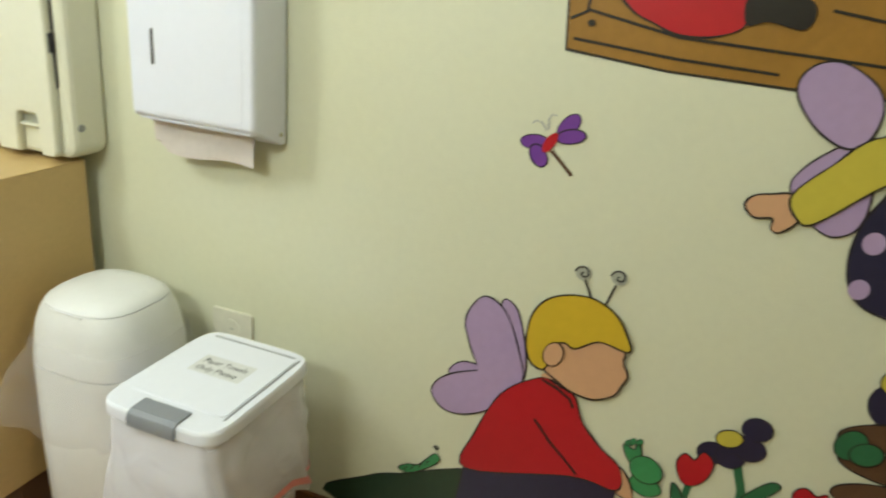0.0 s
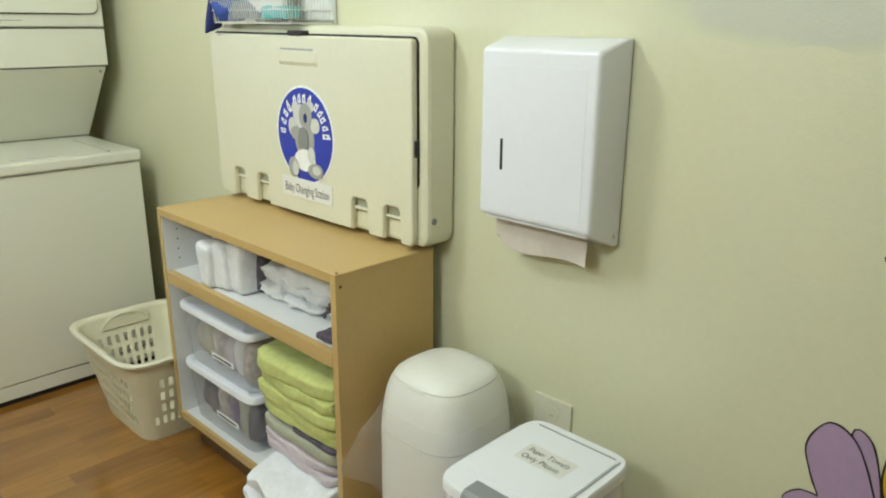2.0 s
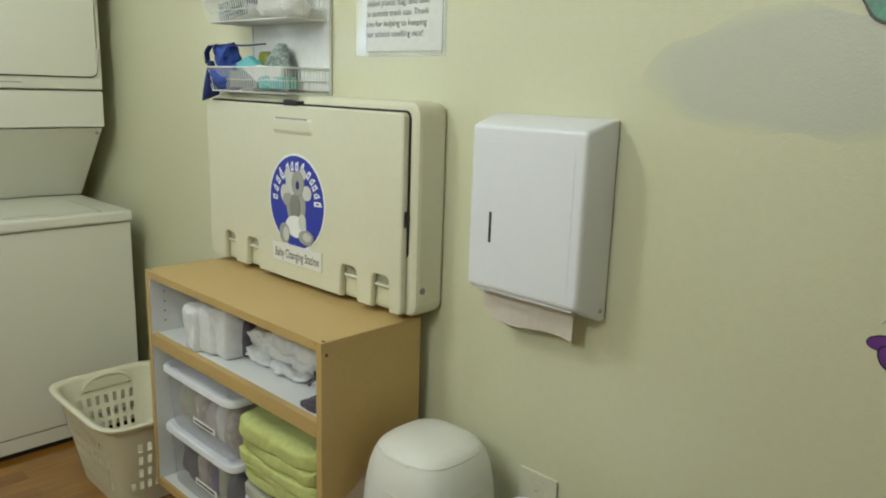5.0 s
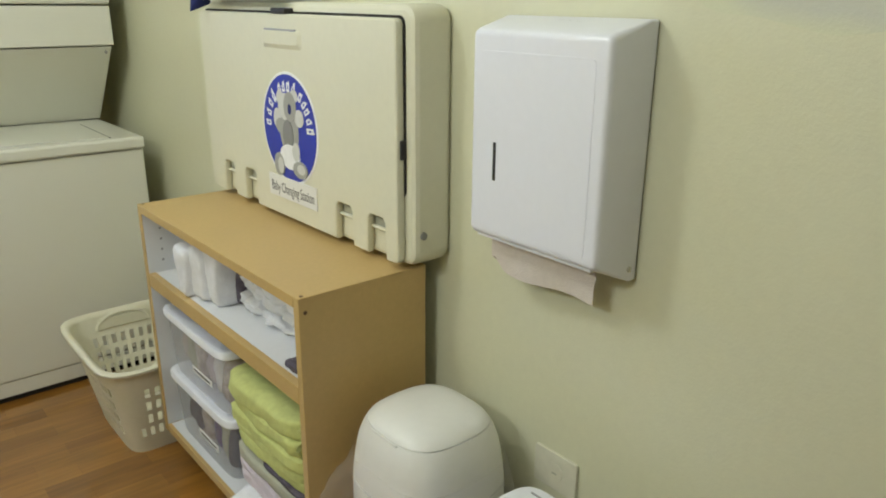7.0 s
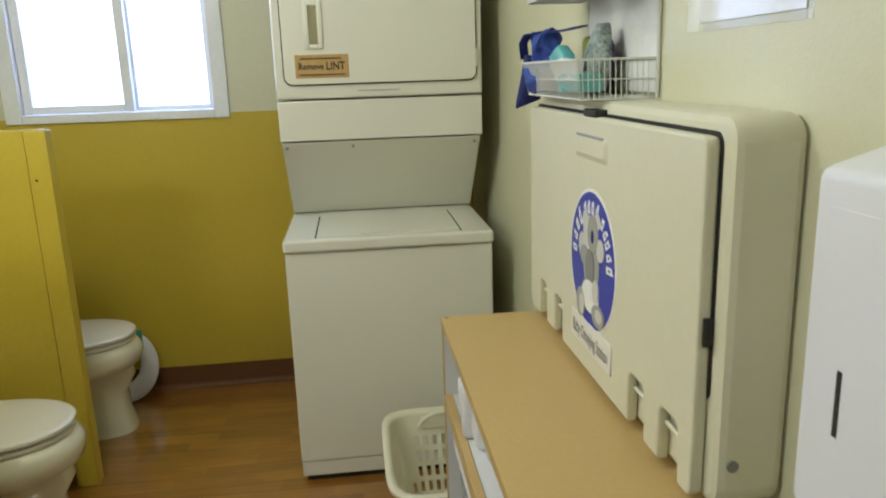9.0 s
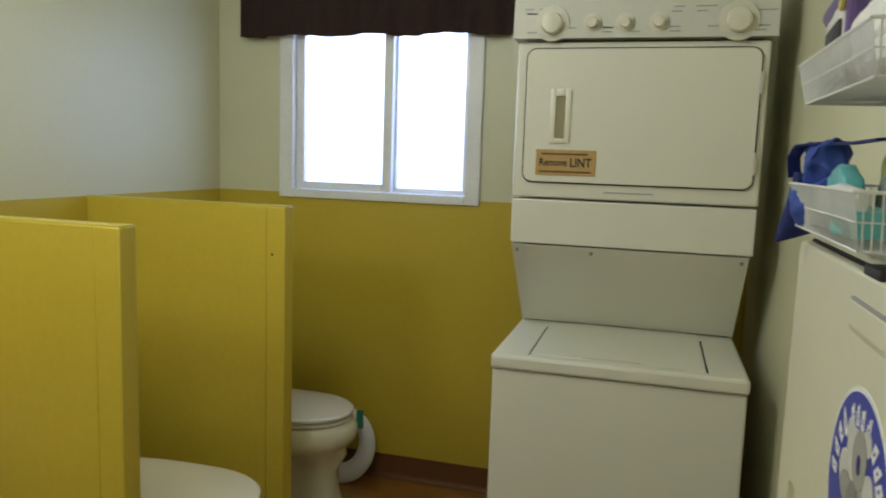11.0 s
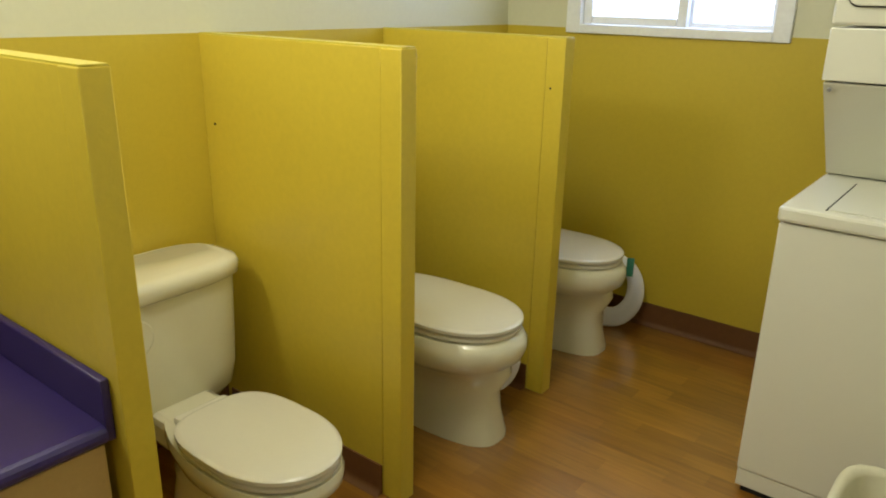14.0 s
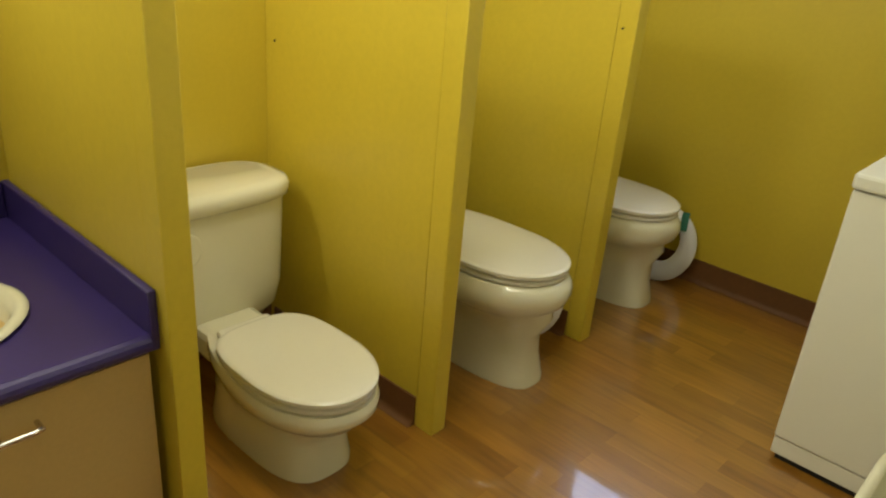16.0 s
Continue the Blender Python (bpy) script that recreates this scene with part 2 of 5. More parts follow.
M_WIRE = mat("white_coated_wire", (0.74, 0.75, 0.74), 0.4)
M_IVORY = mat("ivory_outlet_plastic", (0.68, 0.66, 0.53), 0.35)
# dark olive carries the shade inside the dryer's grip pocket
M_GRIP_SHADE = mat("olive_grip_shade", (0.30, 0.27, 0.15), 0.5)
M_GREEN = mat("green_plastic", (0.02, 0.20, 0.14), 0.4)
# mural paints
M_LINE = mat("mural_black_line", (0.022, 0.018, 0.016), 0.35)
M_LILAC = mat("mural_lilac", (0.42, 0.30, 0.48), 0.35, var=0.05)
M_HAIR = mat("mural_mustard", (0.60, 0.40, 0.025), 0.35, var=0.05)
M_SKIN = mat("mural_tan", (0.62, 0.35, 0.19), 0.35, var=0.04)
M_RED = mat("mural_red", (0.45, 0.010, 0.018), 0.35, var=0.06)
M_DNAVY = mat("mural_navy", (0.022, 0.02, 0.05), 0.35, var=0.1)
M_DGRN = mat("mural_dark_green", (0.018, 0.045, 0.022), 0.35, var=0.15)
M_LGRN = mat("mural_bright_green", (0.05, 0.26, 0.09), 0.35, var=0.1)
M_MGRN = mat("mural_leaf_green", (0.03, 0.14, 0.06), 0.35, var=0.1)
M_TGRN = mat("mural_teal_leaves", (0.07, 0.27, 0.19), 0.3, var=0.35, scale=22, fine=90)
M_BROWN = mat("mural_board_brown", (0.31, 0.155, 0.025), 0.35, var=0.12, scale=8)
M_DBRN = mat("mural_log_brown", (0.11, 0.055, 0.028), 0.35, var=0.12)
M_YELL = mat("mural_yellow", (0.56, 0.46, 0.06), 0.35, var=0.05)
M_VIOL = mat("mural_violet", (0.17, 0.05, 0.30), 0.35, var=0.08)


def cloud_paint():
    """Thin grey wash that feathers out into the wall's cream."""
    m = mat("mural_cloud_wash", (0.575, 0.58, 0.49), 0.38, var=0.02, scale=5, bump=0.12, bscale=180)
    nt = m.node_tree
    p = nt.nodes["Principled BSDF"]
    grey = p.inputs["Base Color"].links[0].from_socket
    tc, mp, ln, no, ad, mr, mx = (nt.nodes.new("ShaderNode" + k) for k in ("TexCoord", "Mapping", "VectorMath", "TexNoise", "Math", "MapRange", "Mix"))
    mp.inputs["Location"].default_value, mp.inputs["Scale"].default_value = (0, -1, -1), (0, 2, 2)
    ln.operation, mx.data_type = "LENGTH", "RGBA"
    no.inputs["Scale"].default_value = 9
    nt.links.new(tc.outputs["Generated"], mp.inputs["Vector"])
    nt.links.new(mp.outputs[0], ln.inputs[0])
    nt.links.new(tc.outputs["Object"], no.inputs["Vector"])
    ad.operation = "MULTIPLY_ADD"
    ad.inputs[1].default_value = 0.25
    nt.links.new(no.outputs["Fac"], ad.inputs[0])
    nt.links.new(ln.outputs["Value"], ad.inputs[2])
    mr.inputs["From Min"].default_value, mr.inputs["From Max"].default_value = 0.92, 1.16
    nt.links.new(ad.outputs[0], mr.inputs["Value"])
    nt.links.new(mr.outputs[0], mx.inputs["Factor"])
    nt.links.new(grey, mx.inputs["A"])
    mx.inputs["B"].default_value = (0.66, 0.665, 0.475, 1)
    nt.links.new(mx.outputs["Result"], p.inputs["Base Color"])
    return m


M_CLOUD = cloud_paint()

# ---------------------------------------------------------------- mesh helpers


def add(bm, other):
    me = bpy.data.meshes.new("tmp")
    other.to_mesh(me)
    other.free()
    bm.from_mesh(me)
    bpy.data.meshes.remove(me)
    return bm


def box(bm, x0, x1, y0, y1, z0, z1, bev=0.0, seg=2):
    b = bmesh.new()
    bmesh.ops.create_cube(b, size=1.0)
    for v in b.verts:
        v.co = Vector(((x0 + x1) / 2 + v.co.x * (x1 - x0), (y0 + y1) / 2 + v.co.y * (y1 - y0), (z0 + z1) / 2 + v.co.z * (z1 - z0)))
    if bev:
        bmesh.ops.bevel(b, geom=b.edges[:], offset=bev, segments=seg, affect="EDGES", profile=0.5)
    return add(bm, b)


def boxes(*rows, bev=0.0):
    bm = bmesh.new()
    for r in rows:
        box(bm, *r, bev=bev)
    return bm


def loft(bm, rings, cap0=True, cap1=True, closed=True):
    vs = [[bm.verts.new(p) for p in r] for r in rings]
    n = len(vs[0])
    for a, b in zip(vs, vs[1:]):
        for i in range(n if closed else n - 1):
            bm.faces.new((a[i], a[(i + 1) % n], b[(i + 1) % n], b[i]))
    if cap0:
        bm.faces.new(vs[0][::-1])
    if cap1:
        bm.faces.new(vs[-1])
    return bm


def egg(cx, cy, z, front, back, half, n=40, p=2.0, flat=0.0, pb=0.0):
    """Oval ring, longer towards +x; p > 2 squares it off."""
    out = []
    for i in range(n):
        a = 2 * math.pi * i / n
        c, s = math.cos(a), math.sin(a)
        q = pb if pb and c < 0 else p
        c, s = math.copysign(abs(c) ** (2 / q), c), math.copysign(abs(s) ** (2 / q), s)
        out.append(Vector((cx + (front if c > 0 else back) * c, cy + half * s, z + flat * c)))
    return out


def tube(bm, pts, r, n=8):
    pts = [Vector(p) for p in pts]
    rings = []
    for i, p in enumerate(pts):
        d = (pts[min(i + 1, len(pts) - 1)] - pts[max(i - 1, 0)]).normalized()
        u = d.orthogonal().normalized() if abs(d.z) > 0.99 else d.cross(Vector((0, 0, 1))).normalized()
        w = d.cross(u)
        rr = r[i] if isinstance(r, (list, tuple)) else r
        rings.append([p + rr * (math.cos(2 * math.pi * k / n) * u + math.sin(2 * math.pi * k / n) * w) for k in range(n)])
    return loft(bm, rings)


def plate(bm, outline, axis, a0, a1, bev=0.0):
    """A flat outline of (u, v) extruded along axis from a0 to a1. x: (y, z); y: (x, z); z: (x, y)."""
    at = {"x": lambda u, v, a: (a, u, v), "y": lambda u, v, a: (u, a, v), "z": lambda u, v, a: (u, v, a)}[axis]
    b = bmesh.new()
    loft(b, [[Vector(at(u, v, a)) for u, v in outline] for a in (a0, a1)])
    bmesh.ops.recalc_face_normals(b, faces=b.faces[:])
    if bev:
        edges = [e for e in b.edges if abs((e.verts[0].co - e.verts[1].co).dot(Vector(at(0, 0, 1)))) < 1e-6]
        bmesh.ops.bevel(b, geom=edges, offset=bev, segments=2, affect="EDGES", profile=0.5)
    return add(bm, b)


def rounded(u0, u1, v0, v1, r, n=6):
    out = []
    for cu, cv, a0 in ((u1 - r, v1 - r, 0), (u0 + r, v1 - r, 90), (u0 + r, v0 + r, 180), (u1 - r, v0 + r, 270)):
        for k in range(n + 1):
            a = radians(a0 + 90 * k / n)
            out.append((cu + r * math.cos(a), cv + r * math.sin(a)))
    return out


def soft(bm, x0, x1, y0, y1, z0, z1, amp=0.006, freq=14.0, seed=0, cuts=9, p=5.0):
    """A soft rounded block with uneven, creased sides, for cloth and filled bags."""
    b = bmesh.new()
    bmesh.ops.create_cube(b, size=2.0)
    bmesh.ops.subdivide_edges(b, edges=b.edges[:], cuts=cuts, use_grid_fill=True)
    c = Vector(((x0 + x1) / 2, (y0 + y1) / 2, (z0 + z1) / 2))
    h = Vector(((x1 - x0) / 2, (y1 - y0) / 2, (z1 - z0) / 2))
    for v in b.verts:
        d = v.co
        k = (abs(d.x) ** p + abs(d.y) ** p + abs(d.z) ** p) ** (-1 / p)
        q = Vector((d.x * k * h.x, d.y * k * h.y, d.z * k * h.z))
        s = noise.noise_vector((q + c) * freq + Vector((seed * 7.3, seed, 0))) * amp + noise.noise_vector((q + c) * freq * 3 + Vector((seed, 0, 5))) * amp * 0.4
        w = q + c + s
        w.z = max(w.z, z0)
        v.co = w
    return add(bm, b)


def origin(ob):
    o = Vector((0, 0, 0))
    while ob is not None:
        o += ob.location
        ob = ob.parent
    return o


def obj(name, bm, material, angle=38):
    bmesh.ops.recalc_face_normals(bm, faces=bm.faces[:])
    me = bpy.data.meshes.new(name)
    bm.to_mesh(me)
    bm.free()
    me.polygons.foreach_set("use_smooth", [True] * len(me.polygons))
    me.set_sharp_from_angle(angle=radians(angle))
    if angle <= 40:
        for f in me.polygons:
            f.use_smooth = f.area < 0.003
    for m in material if isinstance(material, (list, tuple)) else (material,):
        me.materials.append(m)
    return new(name, me)


def part(name, bm, material, parent, label="", angle=38):
    """Link a bmesh, given in world places, as one part of a thing."""
    bmesh.ops.translate(bm, verts=bm.verts[:], vec=-origin(parent))
    ob = obj(name, bm, material, angle)
    ob.parent = parent
    return tagged(ob, label)


def thing(name, at, label, category, group="", kind=""):
    ob = new(name)
    ob.empty_display_size = 0.1
    ob.location = at
    return tagged(ob, label, category, group, kind)


def solid(name, bm, material, label="", category="", group="", kind="", angle=38):
    return tagged(obj(name, bm, material, angle), label, category, group, kind)


def lettering(text, size, m, material, parent, name="lettering", width=None, bold=0.0):
    """Flat letters as a mesh: m places their left base corner, x along the line and y up."""
    cu = bpy.data.curves.new("text", "FONT")
    cu.body, cu.size, cu.resolution_u, cu.offset = text, size, 3, bold
    tmp = bpy.data.objects.new("text", cu)
    scene.collection.objects.link(tmp)
    bpy.context.view_layer.update()
    me = bpy.data.meshes.new_from_object(tmp.evaluated_get(bpy.context.evaluated_depsgraph_get()))
    bpy.data.objects.remove(tmp)
    xs = [v.co.x for v in me.vertices]
    k = width / (max(xs) - min(xs)) if width else 1.0
    o = origin(parent)
    for v in me.vertices:
        v.co = m @ Vector((v.co.x * k, v.co.y, 0)) - o
    me.materials.clear()
    me.materials.append(material)
    me.name = name
    ob = new(name, me)
    ob.parent = parent
    return ob


def on_east(y, z, x=0.0):
    """Pose of writing on the east wall side: read from the west, lines run towards -y."""
    return Matrix(((0, 0, -1, x), (-1, 0, 0, y), (0, 1, 0, z), (0, 0, 0, 1)))


def on_north(x, z, y):
    return Matrix(((1, 0, 0, x), (0, 0, -1, y), (0, 1, 0, z), (0, 0, 0, 1)))


def structure(name, bm, material, label="", category="wall"):
    return solid(name, bm, material, label, category, kind="structure")


# ---------------------------------------------------------------- the room
T = 0.12
structure("floor", boxes((XW - T, XM + T, YS - T, YN + T, -0.1, 0.0)), M_FLOOR, "glossy wood-look brown sheet vinyl floor", "floor")
structure("ceiling", boxes((XW - T, XM + T, YS - T, YN + T, ZC, ZC + 0.1)), M_CEIL, "plain white painted ceiling", "ceiling")
structure("wall_east", boxes((XM, XM + T, YS, YN, 0, ZC)), M_CREAM, "cream painted wall with a cartoon mural")
structure("wall_south", boxes((XW - T, XM + T, YS - T, YS, 0, ZC)), M_CREAM, "plain cream painted wall")
WX0, WX1, WZ0, WZ1 = -1.925, -1.062, 1.236, 2.06


def two_tone(name, low, high, label):
    bm = bmesh.new()
    for r in low:
        box(bm, *r)
    n = len(bm.faces)
    for r in high:
        box(bm, *r)
    bm.faces.ensure_lookup_table()
    for i, f in enumerate(bm.faces):
        f.material_index = 0 if i < n else 1
    return structure(name, bm, (M_MUST, M_CREAM), label)


two_tone("wall_north", [(XW - T, XM + T, YN, YN + T, 0, ZB)],
         [(XW - T, WX0, YN, YN + T, ZB, ZC), (WX1, XM + T, YN, YN + T, ZB, ZC), (WX0, WX1, YN, YN + T, WZ1, ZC)],
         "wall painted mustard yellow below and cream above")
two_tone("wall_west", [(XW - T, XW, YS, YN, 0, ZB)], [(XW - T, XW, YS, YN, ZB, ZC)], "wall painted mustard yellow below and cream above")


def cove(bm, prof, along, a0, a1):
    """A small coved base section run along x or y."""
    rings = [[Vector((a, p, q)) if along == "x" else Vector((p, a, q)) for p, q in prof] for a in (a0, a1)]
    return loft(bm, rings)


def cove_prof(w, s, h=0.098, t=0.006, r=0.022):
    """Profile against a wall at w, s: the side the room lies on."""
    pts = [(w, 0.001), (w + s * (t + r), 0.001)]
    for k in range(1, 6):
        a = radians(90 * k / 5)
        pts.append((w + s * (t + r * (1 - math.sin(a))), 0.001 + r * (1 - math.cos(a))))
    return pts + [(w + s * t, h), (w, h)]


for nm, w, s, along, a0, a1 in (("baseboard", YN, -1, "x", XW, XM), ("baseboard", XM, -1, "y", YS, YN - 0.03), ("baseboard", XW, 1, "y", YS, YN - 0.03)):
    b = structure(nm, cove(bmesh.new(), cove_prof(w, s), along, a0, a1), M_BASE, "brown vinyl cove base along the wall", "baseboard")
    part("cap_strip", boxes((a0, a1, min(w, w + s * 0.009), max(w, w + s * 0.009), 0.098, 0.102)) if along == "x"
         else boxes((min(w, w + s * 0.009), max(w, w + s * 0.009), a0, a1, 0.098, 0.102)), M_BASE, b)

# window: trim, sliding frames, frosted panes
win = thing("window_1", (-1.49, YN, WZ0), "white sliding window with two frosted panes", "window", kind="structure")
bm = bmesh.new()
for r in ((-1.945, -1.88, YN - 0.016, YN + 0.10, 1.216, 2.08), (-1.105, -1.042, YN - 0.016, YN + 0.10, 1.216, 2.08),
          (-1.88, -1.105, YN - 0.016, YN + 0.10, 1.216, 1.252), (-1.88, -1.105, YN - 0.016, YN + 0.10, 2.03, 2.08)):
    box(bm, *r, bev=0.004)
part("window_frame", bm, M_FRAME, win, "white vinyl frame")
bm = bmesh.new()
for r in ((-1.878, -1.84, 0, 0, 1.254, 2.03), (-1.475, -1.435, 0, 0, 1.254, 2.03), (-1.838, -1.477, 0, 0, 1.254, 1.285), (-1.838, -1.477, 0, 0, 2.0, 2.03)):
    box(bm, r[0], r[1], YN + 0.012, YN + 0.045, r[4], r[5], bev=0.003)
part("sash", bm, M_FRAME, win)
bm = bmesh.new()
for r in ((-1.462, -1.425, 1.254, 2.03), (-1.132, -1.1035, 1.254, 2.03), (-1.425, -1.132, 1.254, 1.272), (-1.425, -1.132, 2.01, 2.03)):
    box(bm, r[0], r[1], YN + 0.05, YN + 0.08, r[2], r[3], bev=0.002)
part("sash", bm, M_FRAME, win)
for x0, x1, y in ((-1.842, -1.473, YN + 0.026), (-1.43, -1.108, YN + 0.064)):
    pn = part("pane", boxes((x0, x1, y, y + 0.005, 1.262, 2.02)), M_GLASS, win, "frosted glass pane")
    pn.visible_shadow = False
solid("backdrop", boxes((-2.0, -1.0, YN + 0.125, YN + 0.13, 1.15, 2.2)), M_GLOW, "blurred bright overcast sky outside the window", "backdrop", kind="structure")

# valance: gathered cloth on a rod
bm = bmesh.new()
rings = []
for j, z in enumerate((2.235, 2.21, 2.2, 2.05, 1.96, 1.895)):
    row = []
    for i in range(161):
        u = i / 160
        x = -2.112 + u * 1.19 + 0.004 * math.sin(u * 40)
        w = 0.010 * math.sin(u * 78 + 1.4 * math.sin(u * 9)) + 0.006 * math.sin(u * 33)
        row.append(Vector((x, YN - 0.055 + w * (0.4 + 0.6 * j / 5), z - (0.006 * math.sin(u * 22) if j == 5 else 0))))
    rings.append(row)
loft(bm, rings, False, False, closed=False)
b2 = bmesh.new()
loft(b2, [[p + Vector((0, 0.006, 0)) for p in r] for r in rings], False, False, closed=False)
add(bm, b2)
val = thing("curtain_valance", (-1.52, YN - 0.05, 2.2), "dark brown gathered cloth valance above the window", "curtain")
part("cloth", bm, M_CURT, val)
part("curtain_rod", tube(bmesh.new(), [(-2.12, YN - 0.05, 2.215), (-0.91, YN - 0.05, 2.215)], 0.009), M_WIRE, val, "white rod")
part("bracket", boxes((-2.122, -2.106, YN - 0.05, YN, 2.2, 2.23)), M_WIRE, val)
part("bracket", boxes((-0.926, -0.91, YN - 0.05, YN, 2.2, 2.23)), M_WIRE, val)

# ---------------------------------------------------------------- toilet stalls
ZP = 1.234


def partition(y0, y1, XP):
    th = thing("stall_partition", (XP, (y0 + y1) / 2, 0), "mustard yellow painted low stall partition with end post", "partition", "partitions between the toilets")
    part("panel", boxes((XW + 0.001, XP - 0.068, y0 + 0.002, y1 - 0.002, 0, ZP), bev=0.0015), M_STALL, th)
    part("end_post", boxes((XP - 0.066, XP, y0, y1, 0, ZP), bev=0.003), M_STALL, th)
    part("top_cap", boxes((XW + 0.001, XP - 0.002, y0 + 0.004, y1 - 0.004, ZP, ZP + 0.004)), M_YELL, th, "yellow top edge")
    for w, s in ((y0 + 0.002, -1), (y1 - 0.002, 1)):
        part("base_strip", cove(bmesh.new(), cove_prof(w, s, 0.095), "x", XW + 0.03, XP - 0.07), M_BASE, th, "brown cove base")
    for z in (0.42, 0.98) if 1 < y0 < 2 else ():
        part("screw", tube(bmesh.new(), [(XW + 0.05, y0 + 0.001, z), (XW + 0.05, y0 - 0.002, z)], 0.0035), M_GAP, th)
    if y0 > 2:
        part("screw", tube(bmesh.new(), [(XP - 0.045, y0 + 0.001, 1.08), (XP - 0.045, y0 - 0.0015, 1.08)], 0.004), M_GAP, th)
    return th


for y0, y1, xp in ((0.602, 0.658, -1.485), (1.338, 1.394, -1.470), (2.118, 2.175, -1.484)):
    partition(y0, y1, xp)


def toilet(at, tip, rim, foot_tip, tank_top, tank_half, half, label, tb=0.20, drop=-0.012, swell=1.0, foot=0.6, back=0.055):
    """at: wall foot point; tip: bowl front from the wall; rim: height of the bowl rim."""
    x, y = at
    th = thing("toilet", (x, y, 0), label, "toilet", "toilets in the stalls")
    L = tip
    mid = L - half * 1.35
    bm = bmesh.new()
    fm = (tb + 0.02 + foot_tip) / 2
    fl = (foot_tip - tb - 0.02) / 2
    prof = [(0.0, fm, fl, fl, foot, 3), (0.02, fm, fl, fl, foot, 3), (0.10, fm, fl * 0.93, fl * 0.95, foot - 0.05, 2.8), (rim * 0.45, fm, fl * 0.93, fl, foot - 0.05, 2.6),
            (rim * 0.62, fm + 0.01, fl * 1.02, fl, 0.64, 2.4), (rim * 0.70, (fm + mid) / 2, L - (fm + mid) / 2 - 0.035, fl * 1.05, 0.88, 2.2),
            (rim * 0.78, mid, L - mid + 0.004 - 0.03 * (1 - swell), mid - tb - 0.01, 0.94 + 0.08 * swell, 2.1), (rim * 0.86, mid, L - mid + 0.014 * swell, mid - tb, 0.98 + 0.08 * swell, 2.1), (rim * 0.93, mid, L - mid + 0.012 * swell, mid - tb, 1.0 + 0.05 * swell, 2.1), (rim, mid, L - mid - 0.006, mid - tb, 0.975, 2.1)]
    loft(bm, [egg(x + c, y, z, f, b, half * h, 44, p) for z, c, f, b, h, p in prof])
    part("bowl", bm, M_PORC, th, angle=60)
    for k, (z0, z1, ins, nm) in enumerate(((rim + 0.005, rim + 0.021, 0.007, "seat"), (rim + 0.026, rim + 0.044, 0.003, "lid"))):
        bm = bmesh.new()
        e = lambda z, d: egg(x + mid, y, z, L - mid - d, mid - tb - back - d, half - d, 44, 2.1, 0.0, 3.4)
        loft(bm, [e(z0, ins + 0.004), e(z0 + 0.003, ins), e(z1 - 0.005, ins), e(z1 - 0.001, ins + 0.005), e(z1, ins + 0.014)] + ([e(z1 + 0.004, half * 0.5), e(z1 + 0.005, half * 0.8)] if nm == "lid" else []))
        part(nm, bm, M_SEAT, th, angle=50)
    part("hinge_bar", boxes((x + tb + back - 0.04, x + tb + back, y - half * 0.5, y + half * 0.5, rim, rim + 0.024), bev=0.008), M_SEAT, th)
    bm = bmesh.new()
    zt0, zt1 = rim - drop, tank_top - 0.058
    cx, hx = x + 0.012 + tb / 2, tb / 2
    loft(bm, [egg(cx, y, z, hx * a, hx, tank_half * b, 40, 3.6) for z, a, b in ((zt0, 0.7, 0.80), (zt0 + 0.03, 0.86, 0.9), (zt0 + 0.1, 0.93, 0.96), (zt1, 1.0, 1.0))])
    tank = part("tank", bm, M_PORC, th, angle=60)
    bm = bmesh.new()
    loft(bm, [egg(cx, y, z, hx + a, hx, tank_half + b, 40, 3.4) for z, a, b in ((zt1 + 0.002, 0.008, 0.008), (zt1 + 0.008, 0.016, 0.016), (zt1 + 0.036, 0.018, 0.018), (zt1 + 0.052, 0.010, 0.010), (zt1 + 0.059, -0.015, -0.015))])
    part("tank_lid", bm, M_PORC, th, angle=60)
    bm = bmesh.new()
    box(bm, x + tb - 0.02, x + tb + back + 0.02, y - half * 0.6, y + half * 0.6, rim - 0.09, rim + 0.003, bev=0.022)
    part("tank_shelf", bm, M_PORC, th)
    part("flush_cover", tube(bmesh.new(), [(x + tb, y - tank_half * 0.5, zt1 - 0.085), (x + tb + 0.013, y - tank_half * 0.5, zt1 - 0.085), (x + tb + 0.016, y - tank_half * 0.5, zt1 - 0.085)], [0.052, 0.052, 0.047], 32), M_PORC, tank, "round white flush cover")
    return th


toilet((XW + 0.003, 1.033), 0.812, 0.253, 0.715, 0.634, 0.236, 0.164, "small white porcelain child toilet with closed round lid", 0.225, 0.05, 0.1, 0.74, 0.125)
toilet((XW + 0.003, 1.775), 0.855, 0.375, 0.815, 0.74, 0.215, 0.18, "white porcelain toilet with closed elongated lid")
toilet((XW + 0.003, 2.57), 0.815, 0.375, 0.775, 0.74, 0.215, 0.18, "white porcelain toilet with closed elongated lid by the window wall")


